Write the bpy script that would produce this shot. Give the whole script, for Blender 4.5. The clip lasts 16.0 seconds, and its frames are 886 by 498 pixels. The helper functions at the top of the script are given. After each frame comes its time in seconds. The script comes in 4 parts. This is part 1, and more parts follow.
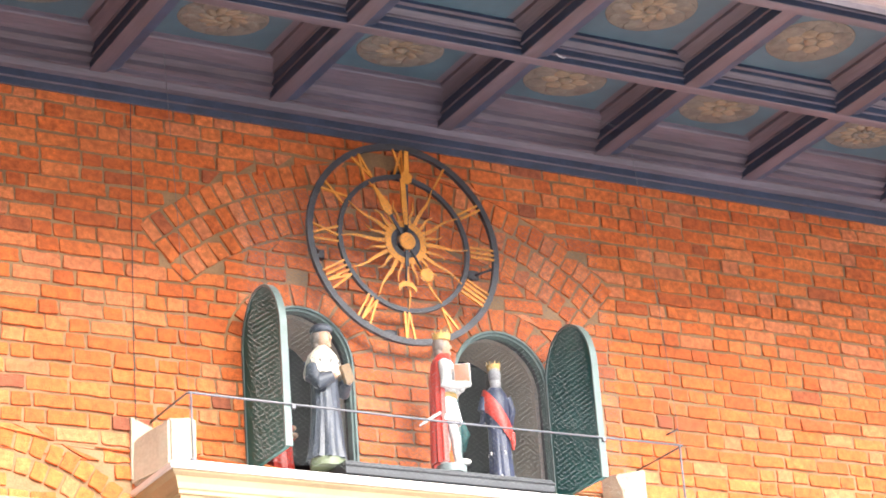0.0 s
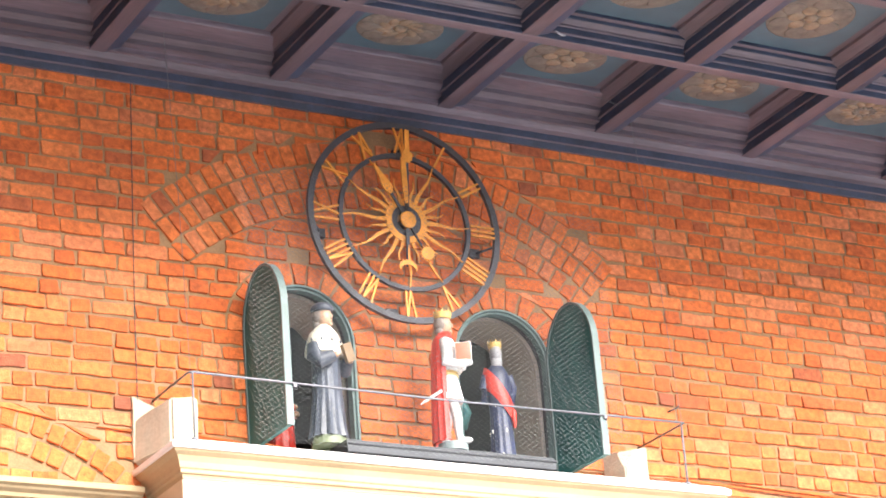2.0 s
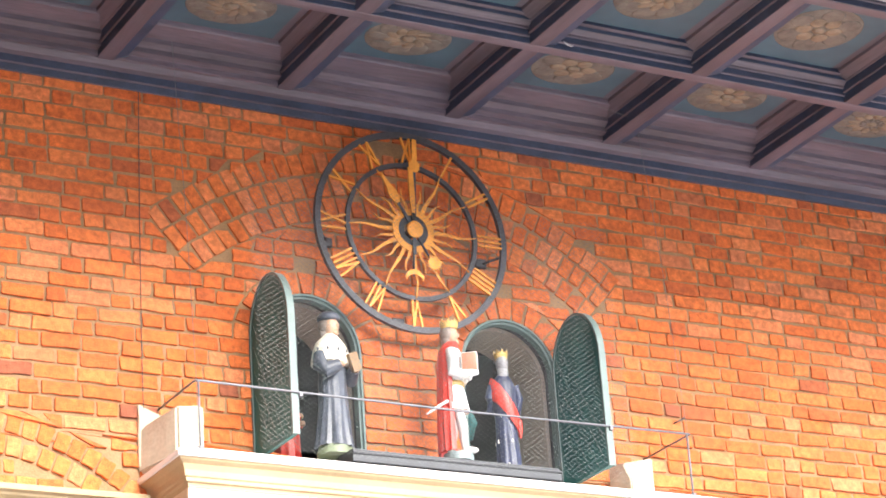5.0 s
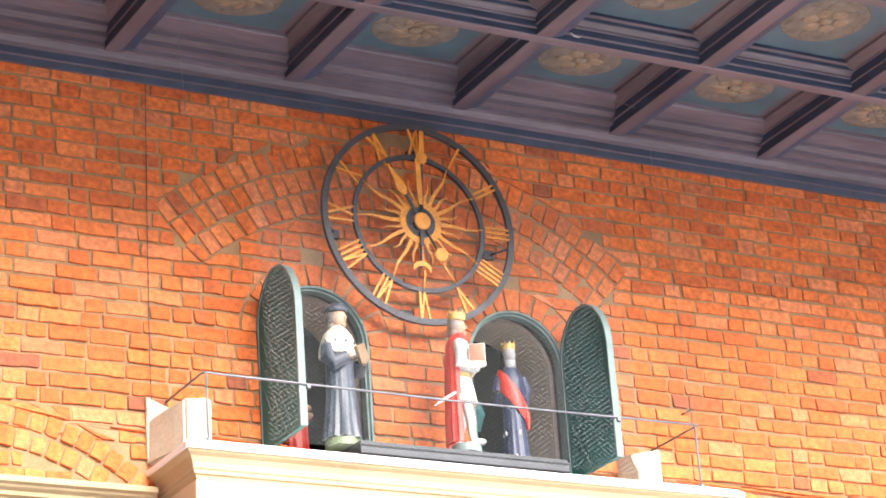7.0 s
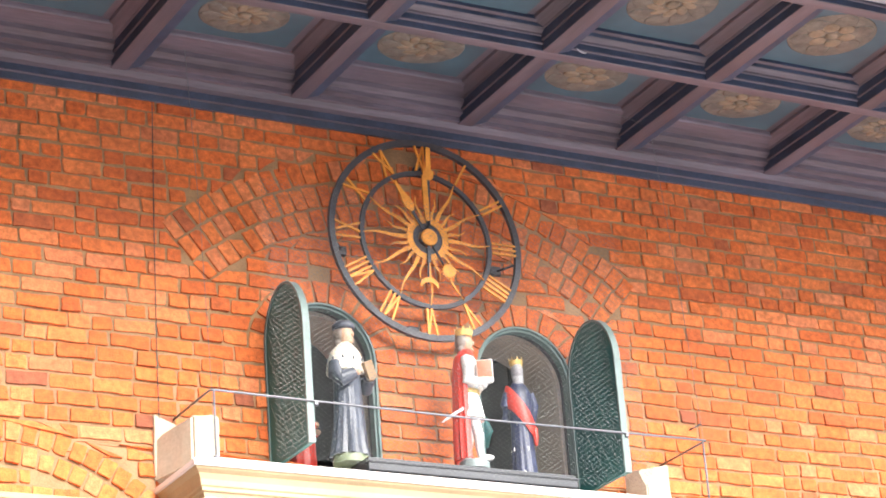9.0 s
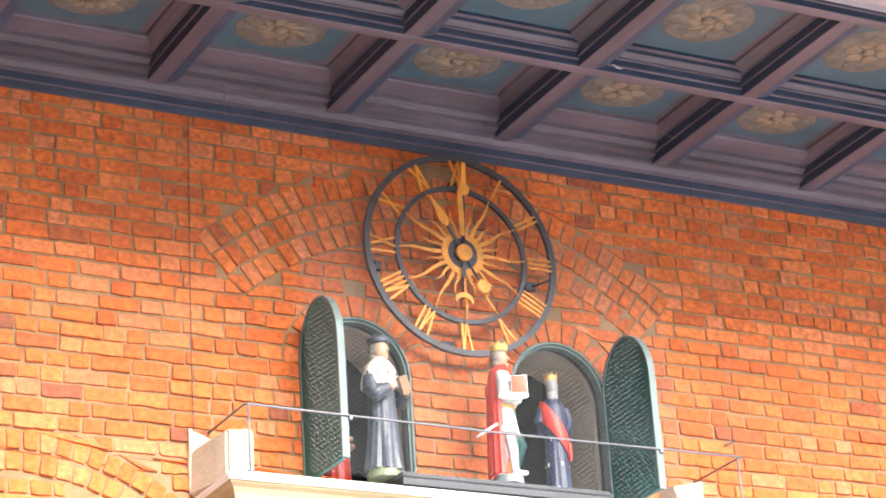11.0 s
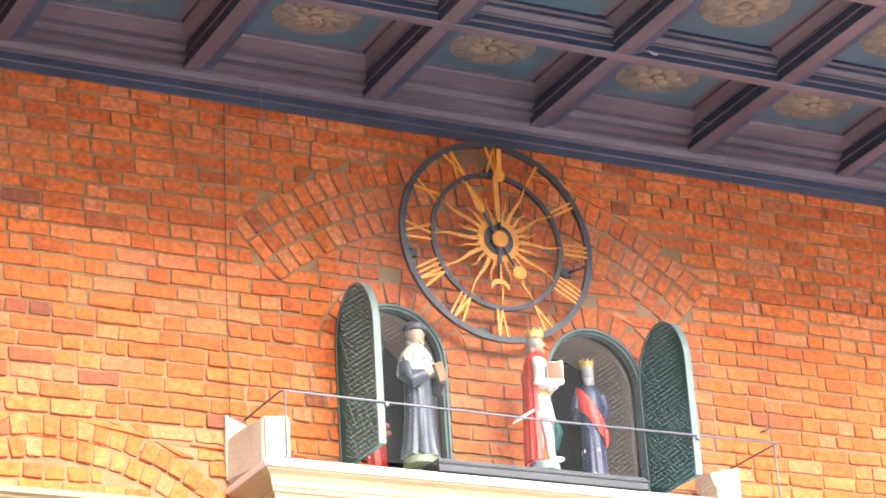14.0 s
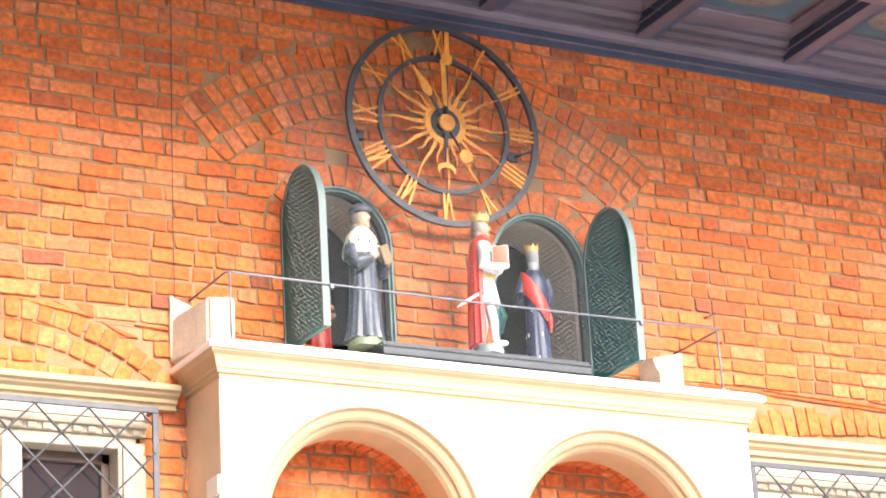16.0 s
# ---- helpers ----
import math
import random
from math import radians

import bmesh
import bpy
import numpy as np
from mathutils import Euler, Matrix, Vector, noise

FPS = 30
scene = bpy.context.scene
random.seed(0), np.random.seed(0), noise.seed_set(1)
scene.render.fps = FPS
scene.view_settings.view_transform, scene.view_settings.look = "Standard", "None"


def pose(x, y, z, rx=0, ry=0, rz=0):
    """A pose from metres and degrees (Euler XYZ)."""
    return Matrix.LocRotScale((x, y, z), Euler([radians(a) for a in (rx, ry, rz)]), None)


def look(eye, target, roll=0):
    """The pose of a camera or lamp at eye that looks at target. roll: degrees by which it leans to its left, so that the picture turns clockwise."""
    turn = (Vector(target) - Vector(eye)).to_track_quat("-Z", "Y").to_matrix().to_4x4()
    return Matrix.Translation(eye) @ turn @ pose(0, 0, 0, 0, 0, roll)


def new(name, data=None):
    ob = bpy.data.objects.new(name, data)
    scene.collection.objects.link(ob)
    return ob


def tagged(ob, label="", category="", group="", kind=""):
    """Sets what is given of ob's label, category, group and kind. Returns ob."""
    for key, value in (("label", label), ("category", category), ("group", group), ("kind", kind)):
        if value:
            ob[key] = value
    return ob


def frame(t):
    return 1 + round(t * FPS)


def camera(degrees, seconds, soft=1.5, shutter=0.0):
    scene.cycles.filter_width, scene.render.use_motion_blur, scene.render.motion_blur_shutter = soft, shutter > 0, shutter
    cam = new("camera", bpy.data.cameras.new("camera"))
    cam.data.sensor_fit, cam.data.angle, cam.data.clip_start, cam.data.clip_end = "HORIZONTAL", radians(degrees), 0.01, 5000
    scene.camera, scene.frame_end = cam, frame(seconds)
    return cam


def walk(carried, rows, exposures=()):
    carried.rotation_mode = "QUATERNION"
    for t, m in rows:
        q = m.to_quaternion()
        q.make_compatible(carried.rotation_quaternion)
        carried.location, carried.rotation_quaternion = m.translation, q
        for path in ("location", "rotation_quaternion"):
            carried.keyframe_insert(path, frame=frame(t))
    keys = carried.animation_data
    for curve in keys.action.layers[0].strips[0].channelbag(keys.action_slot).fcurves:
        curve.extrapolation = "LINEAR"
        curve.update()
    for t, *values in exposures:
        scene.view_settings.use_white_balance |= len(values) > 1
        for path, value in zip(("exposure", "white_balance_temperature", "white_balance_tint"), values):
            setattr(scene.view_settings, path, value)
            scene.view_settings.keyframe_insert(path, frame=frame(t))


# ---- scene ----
# World: the clock wall is the plane y = 0, x runs along it, the courtyard lies towards -y, the ground is z = 0.
cam = camera(19.6, 16.0, soft=1.8, shutter=0.5)
EYE = Vector((-6.946, -12.536, 1.592))
# seconds, heading from the wall's normal, tilt up, roll (degrees): a hand-held camera that turns where it stands
TURNS = [
    (0.0, 30.167, 22.380, -4.373),
    (0.5, 30.123, 22.136, -4.456),
    (1.0, 30.037, 22.143, -4.235),
    (1.5, 30.137, 22.091, -4.504),
    (2.0, 30.107, 21.899, -4.558),
    (2.5, 30.055, 22.013, -4.382),
    (3.0, 30.045, 22.132, -4.167),
    (3.5, 30.069, 22.227, -4.178),
    (4.0, 30.043, 22.220, -4.237),
    (6.5, 29.835, 21.973, -4.083),
    (7.0, 29.772, 21.957, -4.254),
    (7.5, 29.664, 22.012, -4.134),
    (8.0, 29.683, 22.079, -4.204),
    (8.5, 29.665, 22.198, -4.364),
    (10.8, 29.061, 22.720, -4.050),
    (11.0, 28.812, 22.722, -3.896),
    (11.5, 28.128, 22.747, -4.117),
    (12.0, 27.582, 22.345, -4.172),
    (12.5, 27.742, 21.913, -4.011),
    (13.0, 27.855, 22.045, -3.970),
    (13.5, 27.895, 22.187, -3.684),
    (14.0, 27.928, 22.475, -3.671),
    (14.5, 27.955, 21.840, -4.231),
    (15.0, 28.245, 20.626, -3.784),
    (15.5, 28.983, 20.389, -3.285),
    (16.0, 29.045, 19.799, -3.426),
]


def aimed(heading, tilt, roll):
    h, p = radians(heading), radians(tilt)
    return look(EYE, EYE + Vector((math.sin(h) * math.cos(p), math.cos(h) * math.cos(p), math.sin(p))), roll)


walk(cam, [(t, aimed(h, p, r)) for t, h, p, r in TURNS], exposures=[(0.0, 1.93, 6600, 10), (16.0, 1.93, 6600, 10)])

# ---- light: a bright, thinly clouded sky ----
world = bpy.data.worlds.new("world")
scene.world = world
world.use_nodes = True
wn = world.node_tree.nodes
sky = wn.new("ShaderNodeTexSky")
sky.sky_type = "NISHITA"
sky.sun_disc = False
sky.sun_elevation = radians(38)
sky.sun_rotation = radians(168)
sky.air_density, sky.dust_density, sky.ozone_density = 1.0, 0.8, 1.2
wn["Background"].inputs["Strength"].default_value = 0.15
world.node_tree.links.new(sky.outputs["Color"], wn["Background"].inputs["Color"])
sun = new("sun", bpy.data.lights.new("sun", "SUN"))
sun.data.energy = 5.0
sun.data.angle = radians(44)
sun.data.color = (1.0, 0.95, 0.88)
sun.matrix_world = look((3.0, -13.8, 11.0), (0, 0, 0))


# ---- materials ----
def mat(name, color, rough=0.7, metal=0.0, vary=0.25, scale=6.0, fine=60.0, bump=0.15, rnd="", spread=0.0, ramp=None, stain=None, dist=0.004, grain=None):
    """A surface with stains at one scale and grain at a finer one; rnd: per object or island variation."""
    m = bpy.data.materials.new(name)
    m.use_nodes = True
    nt = m.node_tree
    n, l = nt.nodes, nt.links
    b = n["Principled BSDF"]
    b.inputs["Metallic"].default_value = metal
    tc = n.new("ShaderNodeTexCoord")
    geo = n.new("ShaderNodeNewGeometry")
    big, small = n.new("ShaderNodeTexNoise"), n.new("ShaderNodeTexNoise")
    big.inputs["Scale"].default_value, big.inputs["Detail"].default_value = scale, 4
    small.inputs["Scale"].default_value, small.inputs["Detail"].default_value = fine, 3
    place = geo.outputs["Position"]
    if grain:
        mp = n.new("ShaderNodeMapping")
        mp.inputs["Scale"].default_value = grain
        l.new(place, mp.inputs["Vector"])
        place = mp.outputs["Vector"]
    l.new(place, big.inputs["Vector"])
    l.new(place, small.inputs["Vector"])

    def mul(a, fac_socket, lo, hi):
        mr = n.new("ShaderNodeMapRange")
        mr.inputs[1].default_value, mr.inputs[2].default_value = 0.25, 0.75
        mr.inputs[3].default_value, mr.inputs[4].default_value = lo, hi
        l.new(fac_socket, mr.inputs[0])
        mx = n.new("ShaderNodeMix")
        mx.data_type, mx.blend_type = "RGBA", "MULTIPLY"
        mx.inputs[0].default_value = 1.0
        l.new(a, mx.inputs[6])
        l.new(mr.outputs[0], mx.inputs[7])
        return mx.outputs[2]

    if ramp:
        cr = n.new("ShaderNodeValToRGB")
        cr.color_ramp.interpolation = "LINEAR"
        while len(cr.color_ramp.elements) < len(ramp):
            cr.color_ramp.elements.new(0.5)
        for e, (p, c) in zip(cr.color_ramp.elements, ramp):
            e.position, e.color = p, (*c, 1)
        if rnd == "object":
            l.new(n.new("ShaderNodeObjectInfo").outputs["Random"], cr.inputs[0])
        else:
            l.new(geo.outputs["Random Per Island"], cr.inputs[0])
        col = cr.outputs[0]
    else:
        rgb = n.new("ShaderNodeRGB")
        rgb.outputs[0].default_value = (*color, 1)
        col = rgb.outputs[0]
    col = mul(col, big.outputs[0], 1 - vary, 1 + vary)
    col = mul(col, small.outputs[0], 1 - vary * 0.6, 1 + vary * 0.6)
    if stain:
        sc, amount, sn = stain[0], stain[1], n.new("ShaderNodeTexNoise")
        sn.inputs["Scale"].default_value, sn.inputs["Detail"].default_value = sc, 6
        l.new(geo.outputs["Position"], sn.inputs["Vector"])
        mr = n.new("ShaderNodeMapRange")
        mr.inputs[1].default_value, mr.inputs[2].default_value = 0.5, 0.72
        mr.inputs[3].default_value, mr.inputs[4].default_value = 0.0, amount
        l.new(sn.outputs[0], mr.inputs[0])
        mx = n.new("ShaderNodeMix")
        mx.data_type = "RGBA"
        l.new(mr.outputs[0], mx.inputs[0])
        l.new(col, mx.inputs[6])
        mx.inputs[7].default_value = (*stain[2], 1)
        col = mx.outputs[2]
    l.new(col, b.inputs["Base Color"])
    rr = n.new("ShaderNodeMapRange")
    rr.inputs[3].default_value, rr.inputs[4].default_value = max(0.05, rough - 0.12), min(1, rough + 0.12)
    l.new(small.outputs[0], rr.inputs[0])
    l.new(rr.outputs[0], b.inputs["Roughness"])
    bp = n.new("ShaderNodeBump")
    bp.inputs["Strength"].default_value, bp.inputs["Distance"].default_value = bump, dist
    l.new(small.outputs[0], bp.inputs["Height"])
    l.new(bp.outputs[0], b.inputs["Normal"])
    return m


BRICK_RAMP = [(0.0, (0.22, 0.072, 0.040)), (0.018, (0.36, 0.092, 0.034)), (0.055, (0.50, 0.108, 0.026)), (0.28, (0.57, 0.124, 0.026)), (0.55, (0.61, 0.144, 0.032)),
              (0.80, (0.64, 0.178, 0.050)), (0.94, (0.63, 0.198, 0.078)), (1.0, (0.50, 0.146, 0.058))]
M_BRICK = mat("brick_single", (0, 0, 0), 0.9, vary=0.36, scale=26, fine=120, bump=1.0, rnd="object", ramp=BRICK_RAMP, stain=(1.3, 0.42, (0.36, 0.085, 0.032)), dist=0.006)
M_BRICKS = mat("brick_joined", (0, 0, 0), 0.9, vary=0.36, scale=26, fine=120, bump=1.0, rnd="island", ramp=BRICK_RAMP, stain=(1.3, 0.42, (0.36, 0.085, 0.032)), dist=0.006)
M_MORTAR = mat("mortar", (0.275, 0.160, 0.078), 0.95, vary=0.34, scale=5, fine=90, bump=0.8, stain=(1.6, 0.45, (0.38, 0.23, 0.14)))
M_PLASTER = mat("white_plaster", (0.82, 0.77, 0.68), 0.85, vary=0.05, scale=2.5, fine=40, bump=0.1, stain=(1.4, 0.18, (0.62, 0.52, 0.36)))
M_STONE = mat("cream_stone", (0.42, 0.31, 0.175), 0.8, vary=0.10, scale=5, fine=50, bump=0.2, stain=(2.2, 0.3, (0.50, 0.38, 0.22)))
M_SIDE = mat("cream_render", (0.62, 0.49, 0.32), 0.85, vary=0.10, scale=4, fine=45, bump=0.15, stain=(2.5, 0.35, (0.46, 0.33, 0.18)))
M_PALE = mat("pale_limestone", (0.46, 0.395, 0.30), 0.85, vary=0.16, scale=6, fine=50, bump=0.4, stain=(4, 0.45, (0.40, 0.33, 0.24)))
M_SHEET = mat("white_sheet", (0.78, 0.76, 0.74), 0.6, vary=0.07, scale=4, fine=30, bump=0.1)
M_WOOD = mat("dark_wood", (0.102, 0.081, 0.098), 0.55, vary=0.40, scale=7, fine=60, bump=0.3, grain=(0.12, 1.0, 1.0), stain=(3.0, 0.45, (0.066, 0.054, 0.078)))
M_WOODY = mat("dark_wood_crosswise", (0.086, 0.068, 0.082), 0.55, vary=0.40, scale=7, fine=60, bump=0.3, grain=(1.0, 0.12, 1.0), stain=(3.0, 0.45, (0.066, 0.054, 0.078)))
# shade on the moulding risers, put into a dark blue colour
M_SHADE = mat("moulding_shade_blue", (0.030, 0.042, 0.074), 0.55, vary=0.35, scale=5, fine=45, bump=0.15)
M_PANEL = mat("painted_panel", (0.046, 0.088, 0.114), 0.6, vary=0.2, scale=4, fine=40, bump=0.1)
M_ROSE = mat("ochre_paint", (0.125, 0.108, 0.090), 0.65, vary=0.35, scale=14, fine=60, bump=0.15)
M_ROSEC = mat("light_ochre_paint", (0.190, 0.140, 0.094), 0.65, vary=0.3, scale=14, fine=60, bump=0.15)
M_GUTTER = mat("zinc", (0.42, 0.37, 0.38), 0.4, metal=0.3, vary=0.15, scale=4, fine=30, bump=0.1)
M_IRON = mat("dark_iron", (0.055, 0.052, 0.060), 0.5, metal=0.2, vary=0.3, scale=12, fine=80, bump=0.25)
M_GALV = mat("grey_metal", (0.15, 0.15, 0.165), 0.5, metal=0.4, vary=0.2, scale=10, fine=60, bump=0.15)
M_TRAY = mat("tray_metal", (0.040, 0.042, 0.048), 0.5, metal=0.3, vary=0.2, scale=8, fine=60, bump=0.15)
M_WIRE = mat("net_wire", (0.125, 0.135, 0.135), 0.5, metal=0.4, vary=0.1, scale=8, fine=60, bump=0.0)
M_GOLD = mat("gilding", (0.74, 0.29, 0.045), 0.45, metal=0.25, vary=0.2, scale=16, fine=70, bump=0.2)
M_DOOR = mat("green_door_paint", (0.016, 0.110, 0.100), 0.6, vary=0.22, scale=6, fine=60, bump=0.15)
M_EDGE = mat("pale_green_edge", (0.11, 0.155, 0.145), 0.5, vary=0.15, scale=8, fine=60, bump=0.15)
M_FRAME = mat("grey_green_frame", (0.125, 0.185, 0.175), 0.55, vary=0.2, scale=8, fine=60, bump=0.15)
M_REVEAL = mat("beige_plaster", (0.52, 0.43, 0.345), 0.9, vary=0.15, scale=5, fine=50, bump=0.25)
# near-black that stands for unlit rooms, not a plaster's own tone
M_UNLIT = mat("unlit_interior", (0.05, 0.05, 0.055), 0.9, vary=0.15, scale=5, fine=50, bump=0.1)
M_BROWN = mat("brown_window_wood", (0.10, 0.055, 0.04), 0.5, vary=0.2, scale=8, fine=60)
M_GROUND = mat("courtyard_stone", (0.45, 0.46, 0.49), 0.9, vary=0.2, scale=1.2, fine=12, bump=0.4)
M_ROOF = mat("roof_tile", (0.28, 0.10, 0.06), 0.85, vary=0.2, scale=2, fine=20, bump=0.4)
# dark colour for the unseen west wall, so it returns little light
M_BLOCKER = mat("light_blocker_dark", (0.16, 0.10, 0.08), 0.9, vary=0.25, scale=2, fine=14, bump=0.3)
M_FAR = mat("far_brick", (0.42, 0.19, 0.12), 0.9, vary=0.25, scale=2, fine=14, bump=0.3)
glass = bpy.data.materials.new("window_glass")
glass.use_nodes = True
gb = glass.node_tree.nodes["Principled BSDF"]
gb.inputs["Base Color"].default_value = (0.02, 0.02, 0.025, 1)
gb.inputs["Roughness"].default_value = 0.03
gb.inputs["IOR"].default_value = 2.2


def paint(name, c, rough=0.45, vary=0.14):
    return mat(name, c, rough, vary=vary, scale=18, fine=90, bump=0.12)


P_RED = paint("red_paint", (0.62, 0.045, 0.03))
P_WHITE = paint("white_paint", (0.78, 0.76, 0.72))
P_GREY = paint("grey_paint", (0.33, 0.32, 0.33))
P_MAIL = paint("pale_grey_paint", (0.60, 0.59, 0.57))
P_SKIN = paint("flesh_paint", (0.50, 0.31, 0.20))
P_HAIR = paint("hair_paint", (0.24, 0.19, 0.16))
P_GOLD = paint("gold_paint", (0.72, 0.46, 0.14))
P_BLACK = paint("blue_black_paint", (0.062, 0.070, 0.092), vary=0.3)
P_NAVY = paint("navy_paint", (0.036, 0.045, 0.095), vary=0.3)
P_TEAL = paint("teal_paint", (0.08, 0.26, 0.26), vary=0.25)
P_CREAM = paint("cream_paint", (0.70, 0.62, 0.50))
P_ROSE = paint("salmon_paint", (0.44, 0.15, 0.085))
P_BASE = paint("plinth_paint", (0.20, 0.24, 0.24))
P_BASEG = paint("green_plinth_paint", (0.16, 0.19, 0.11))


# ---- mesh helpers ----
def mesh_of(name, bm, mats, smooth=False):
    bmesh.ops.recalc_face_normals(bm, faces=bm.faces[:])
    me = bpy.data.meshes.new(name)
    for f in bm.faces:
        f.smooth = smooth
    bm.to_mesh(me)
    bm.free()
    for m in (mats if isinstance(mats, (list, tuple)) else [mats]):
        me.materials.append(m)
    return me


def part(name, bm, material, parent=None, label="", smooth=False):
    ob = new(name, mesh_of(name, bm, material, smooth))
    if parent is not None:
        ob.parent = parent
        ob.matrix_parent_inverse = parent.matrix_basis.inverted()
    return tagged(ob, label)


def thing(name, label, category, group="", kind="", at=(0, 0, 0)):
    e = new(name)
    e.empty_display_size = 0.1
    e.matrix_basis = Matrix.Translation(at)
    return tagged(e, label, category, group, kind)


def structure(name, bm, material, label, category, smooth=False):
    return tagged(part(name, bm, material, None, "", smooth), label, category, "", "structure")


def box(bm, x0, x1, y0, y1, z0, z1, bevel=0.0, mi=0):
    vs = [bm.verts.new((x, y, z)) for x in (x0, x1) for y in (y0, y1) for z in (z0, z1)]
    fs = [bm.faces.new([vs[i] for i in q]) for q in ((0, 1, 3, 2), (4, 6, 7, 5), (0, 4, 5, 1), (2, 3, 7, 6), (0, 2, 6, 4), (1, 5, 7, 3))]
    for f in fs:
        f.material_index = mi
    if bevel:
        es = list({e for f in fs for e in f.edges})
        bmesh.ops.bevel(bm, geom=es, offset=bevel, segments=2, affect="EDGES", profile=0.5)
    return vs


def loft(bm, rings, closed=True, cap=True, mi=0):
    """Skins a list of rings of points."""
    vr = [[bm.verts.new(p) for p in r] for r in rings]
    n = len(vr[0])
    for a, b in zip(vr, vr[1:]):
        for i in range(n if closed else n - 1):
            j = (i + 1) % n
            bm.faces.new((a[i], a[j], b[j], b[i])).material_index = mi
    if cap and closed:
        bm.faces.new(vr[0][::-1]).material_index = mi
        bm.faces.new(vr[-1]).material_index = mi
    return vr


def tube(bm, pts, r, n=8, mi=0, cap=True):
    pts = [Vector(p) for p in pts]
    rs = r if isinstance(r, (list, tuple)) else [r] * len(pts)
    rings = []
    for i, p in enumerate(pts):
        d = (pts[min(i + 1, len(pts) - 1)] - pts[max(i - 1, 0)]).normalized()
        up = Vector((0, 0, 1)) if abs(d.z) < 0.9 else Vector((1, 0, 0))
        a = d.cross(up).normalized()
        b = a.cross(d)
        rings.append([p + (a * math.cos(2 * math.pi * k / n) + b * math.sin(2 * math.pi * k / n)) * rs[i] for k in range(n)])
    return loft(bm, rings, True, cap, mi)


def ball(bm, c, r, mi=0, u=12, v=8):
    c = Vector(c)
    rx, ry, rz = r if isinstance(r, (list, tuple)) else (r, r, r)
    rings = []
    for i in range(v + 1):
        a = math.pi * (i + 0.02) / (v + 0.04) - math.pi / 2
        rings.append([c + Vector((rx * math.cos(a) * math.cos(2 * math.pi * k / u), ry * math.cos(a) * math.sin(2 * math.pi * k / u), rz * math.sin(a))) for k in range(u)])
    return loft(bm, rings, True, True, mi)


def sector(bm, cx, cz, r0, r1, a0, a1, y0, y1, n=1, mi=0):
    """A block of an arch in the wall's plane; angles in degrees from +x."""
    rings = []
    for i in range(n + 1):
        a = radians(a0 + (a1 - a0) * i / n)
        c, s = math.cos(a), math.sin(a)
        rings.append([(cx + r0 * c, y0, cz + r0 * s), (cx + r1 * c, y0, cz + r1 * s), (cx + r1 * c, y1, cz + r1 * s), (cx + r0 * c, y1, cz + r0 * s)])
    return loft(bm, rings, True, True, mi)


def arch_outline(cx, cz, r, z0, n=20):
    """An opening with a round head, from its left foot over the top to its right foot."""
    return [(cx - r, z0)] + [(cx + r * math.cos(radians(180 - 180 * i / n)), cz + r * math.sin(radians(180 - 180 * i / n))) for i in range(n + 1)] + [(cx + r, z0)]


def pierced(bm, outer, holes, y0, y1):
    """A slab in the wall's plane with openings cut right through."""
    es = []
    for loop in [outer] + holes:
        vs = [bm.verts.new((x, y0, z)) for x, z in loop]
        es += [bm.edges.new((vs[i], vs[(i + 1) % len(vs)])) for i in range(len(vs))]
    got = bmesh.ops.triangle_fill(bm, edges=es, use_beauty=True, use_dissolve=False)
    fs = [g for g in got["geom"] if isinstance(g, bmesh.types.BMFace)]
    ex = bmesh.ops.extrude_face_region(bm, geom=fs, use_keep_orig=True)
    for v in [g for g in ex["geom"] if isinstance(g, bmesh.types.BMVert)]:
        v.co.y = y1


def swept(bm, prof, z_path, mi=0):
    """Sweeps a profile of (outward, z) along corners given as functions of the outward offset."""
    loft(bm, [[(*c(o), z) for o, z in prof] for c in z_path], True, True, mi)


# ---- setting ----
FLOOR = 5.99            # floor of the figures' turntable
WALL_TOP = 8.20
DOORS = ((-0.665, 1), (0.676, -1))   # centre of each arched opening, side of the hinge
DR, DZ = 0.325, 6.725   # radius and springing of the openings
SY = -0.47              # face of the white oriel
OX0, OX1 = -1.655, 1.745
OC = (-0.770, 0.790)    # centres of the oriel's arches
OR, OZ = 0.68, 4.895

g = bmesh.new()
box(g, -600, 600, -600, 600, -0.3, 0.0)
structure("ground", g, M_GROUND, "pale stone paving of the courtyard", "ground")
g = bmesh.new()
pierced(g, [(-12, 0), (12, 0), (12, 9.2), (-12, 9.2)],
        [arch_outline(c, DZ, DR + 0.012, 5.93) for c, _ in DOORS] + [[(-4.6, 3.6), (-1.93, 3.6), (-1.93, 5.585), (-4.6, 5.585)], [(1.99, 3.6), (4.6, 3.6), (4.6, 5.585), (1.99, 5.585)]],
        0.002, 0.45)
wall = structure("wall_north", g, M_MORTAR, "orange-red brick wall with pale mortar joints", "wall")
g = bmesh.new()
box(g, -26, 26, -31, -30, 0, 7)
box(g, 3, 15, -32, -31, 0, 17)
structure("wall_south", g, M_FAR, "plain brick wall closing the courtyard opposite the clock", "wall")

# unseen west wall, added to block light from the left of the eaves
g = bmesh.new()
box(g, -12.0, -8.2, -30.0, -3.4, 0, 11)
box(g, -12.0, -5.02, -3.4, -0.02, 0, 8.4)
structure("wall_west", g, M_BLOCKER, "unseen dark wall added to keep light off the left of the eaves", "wall")

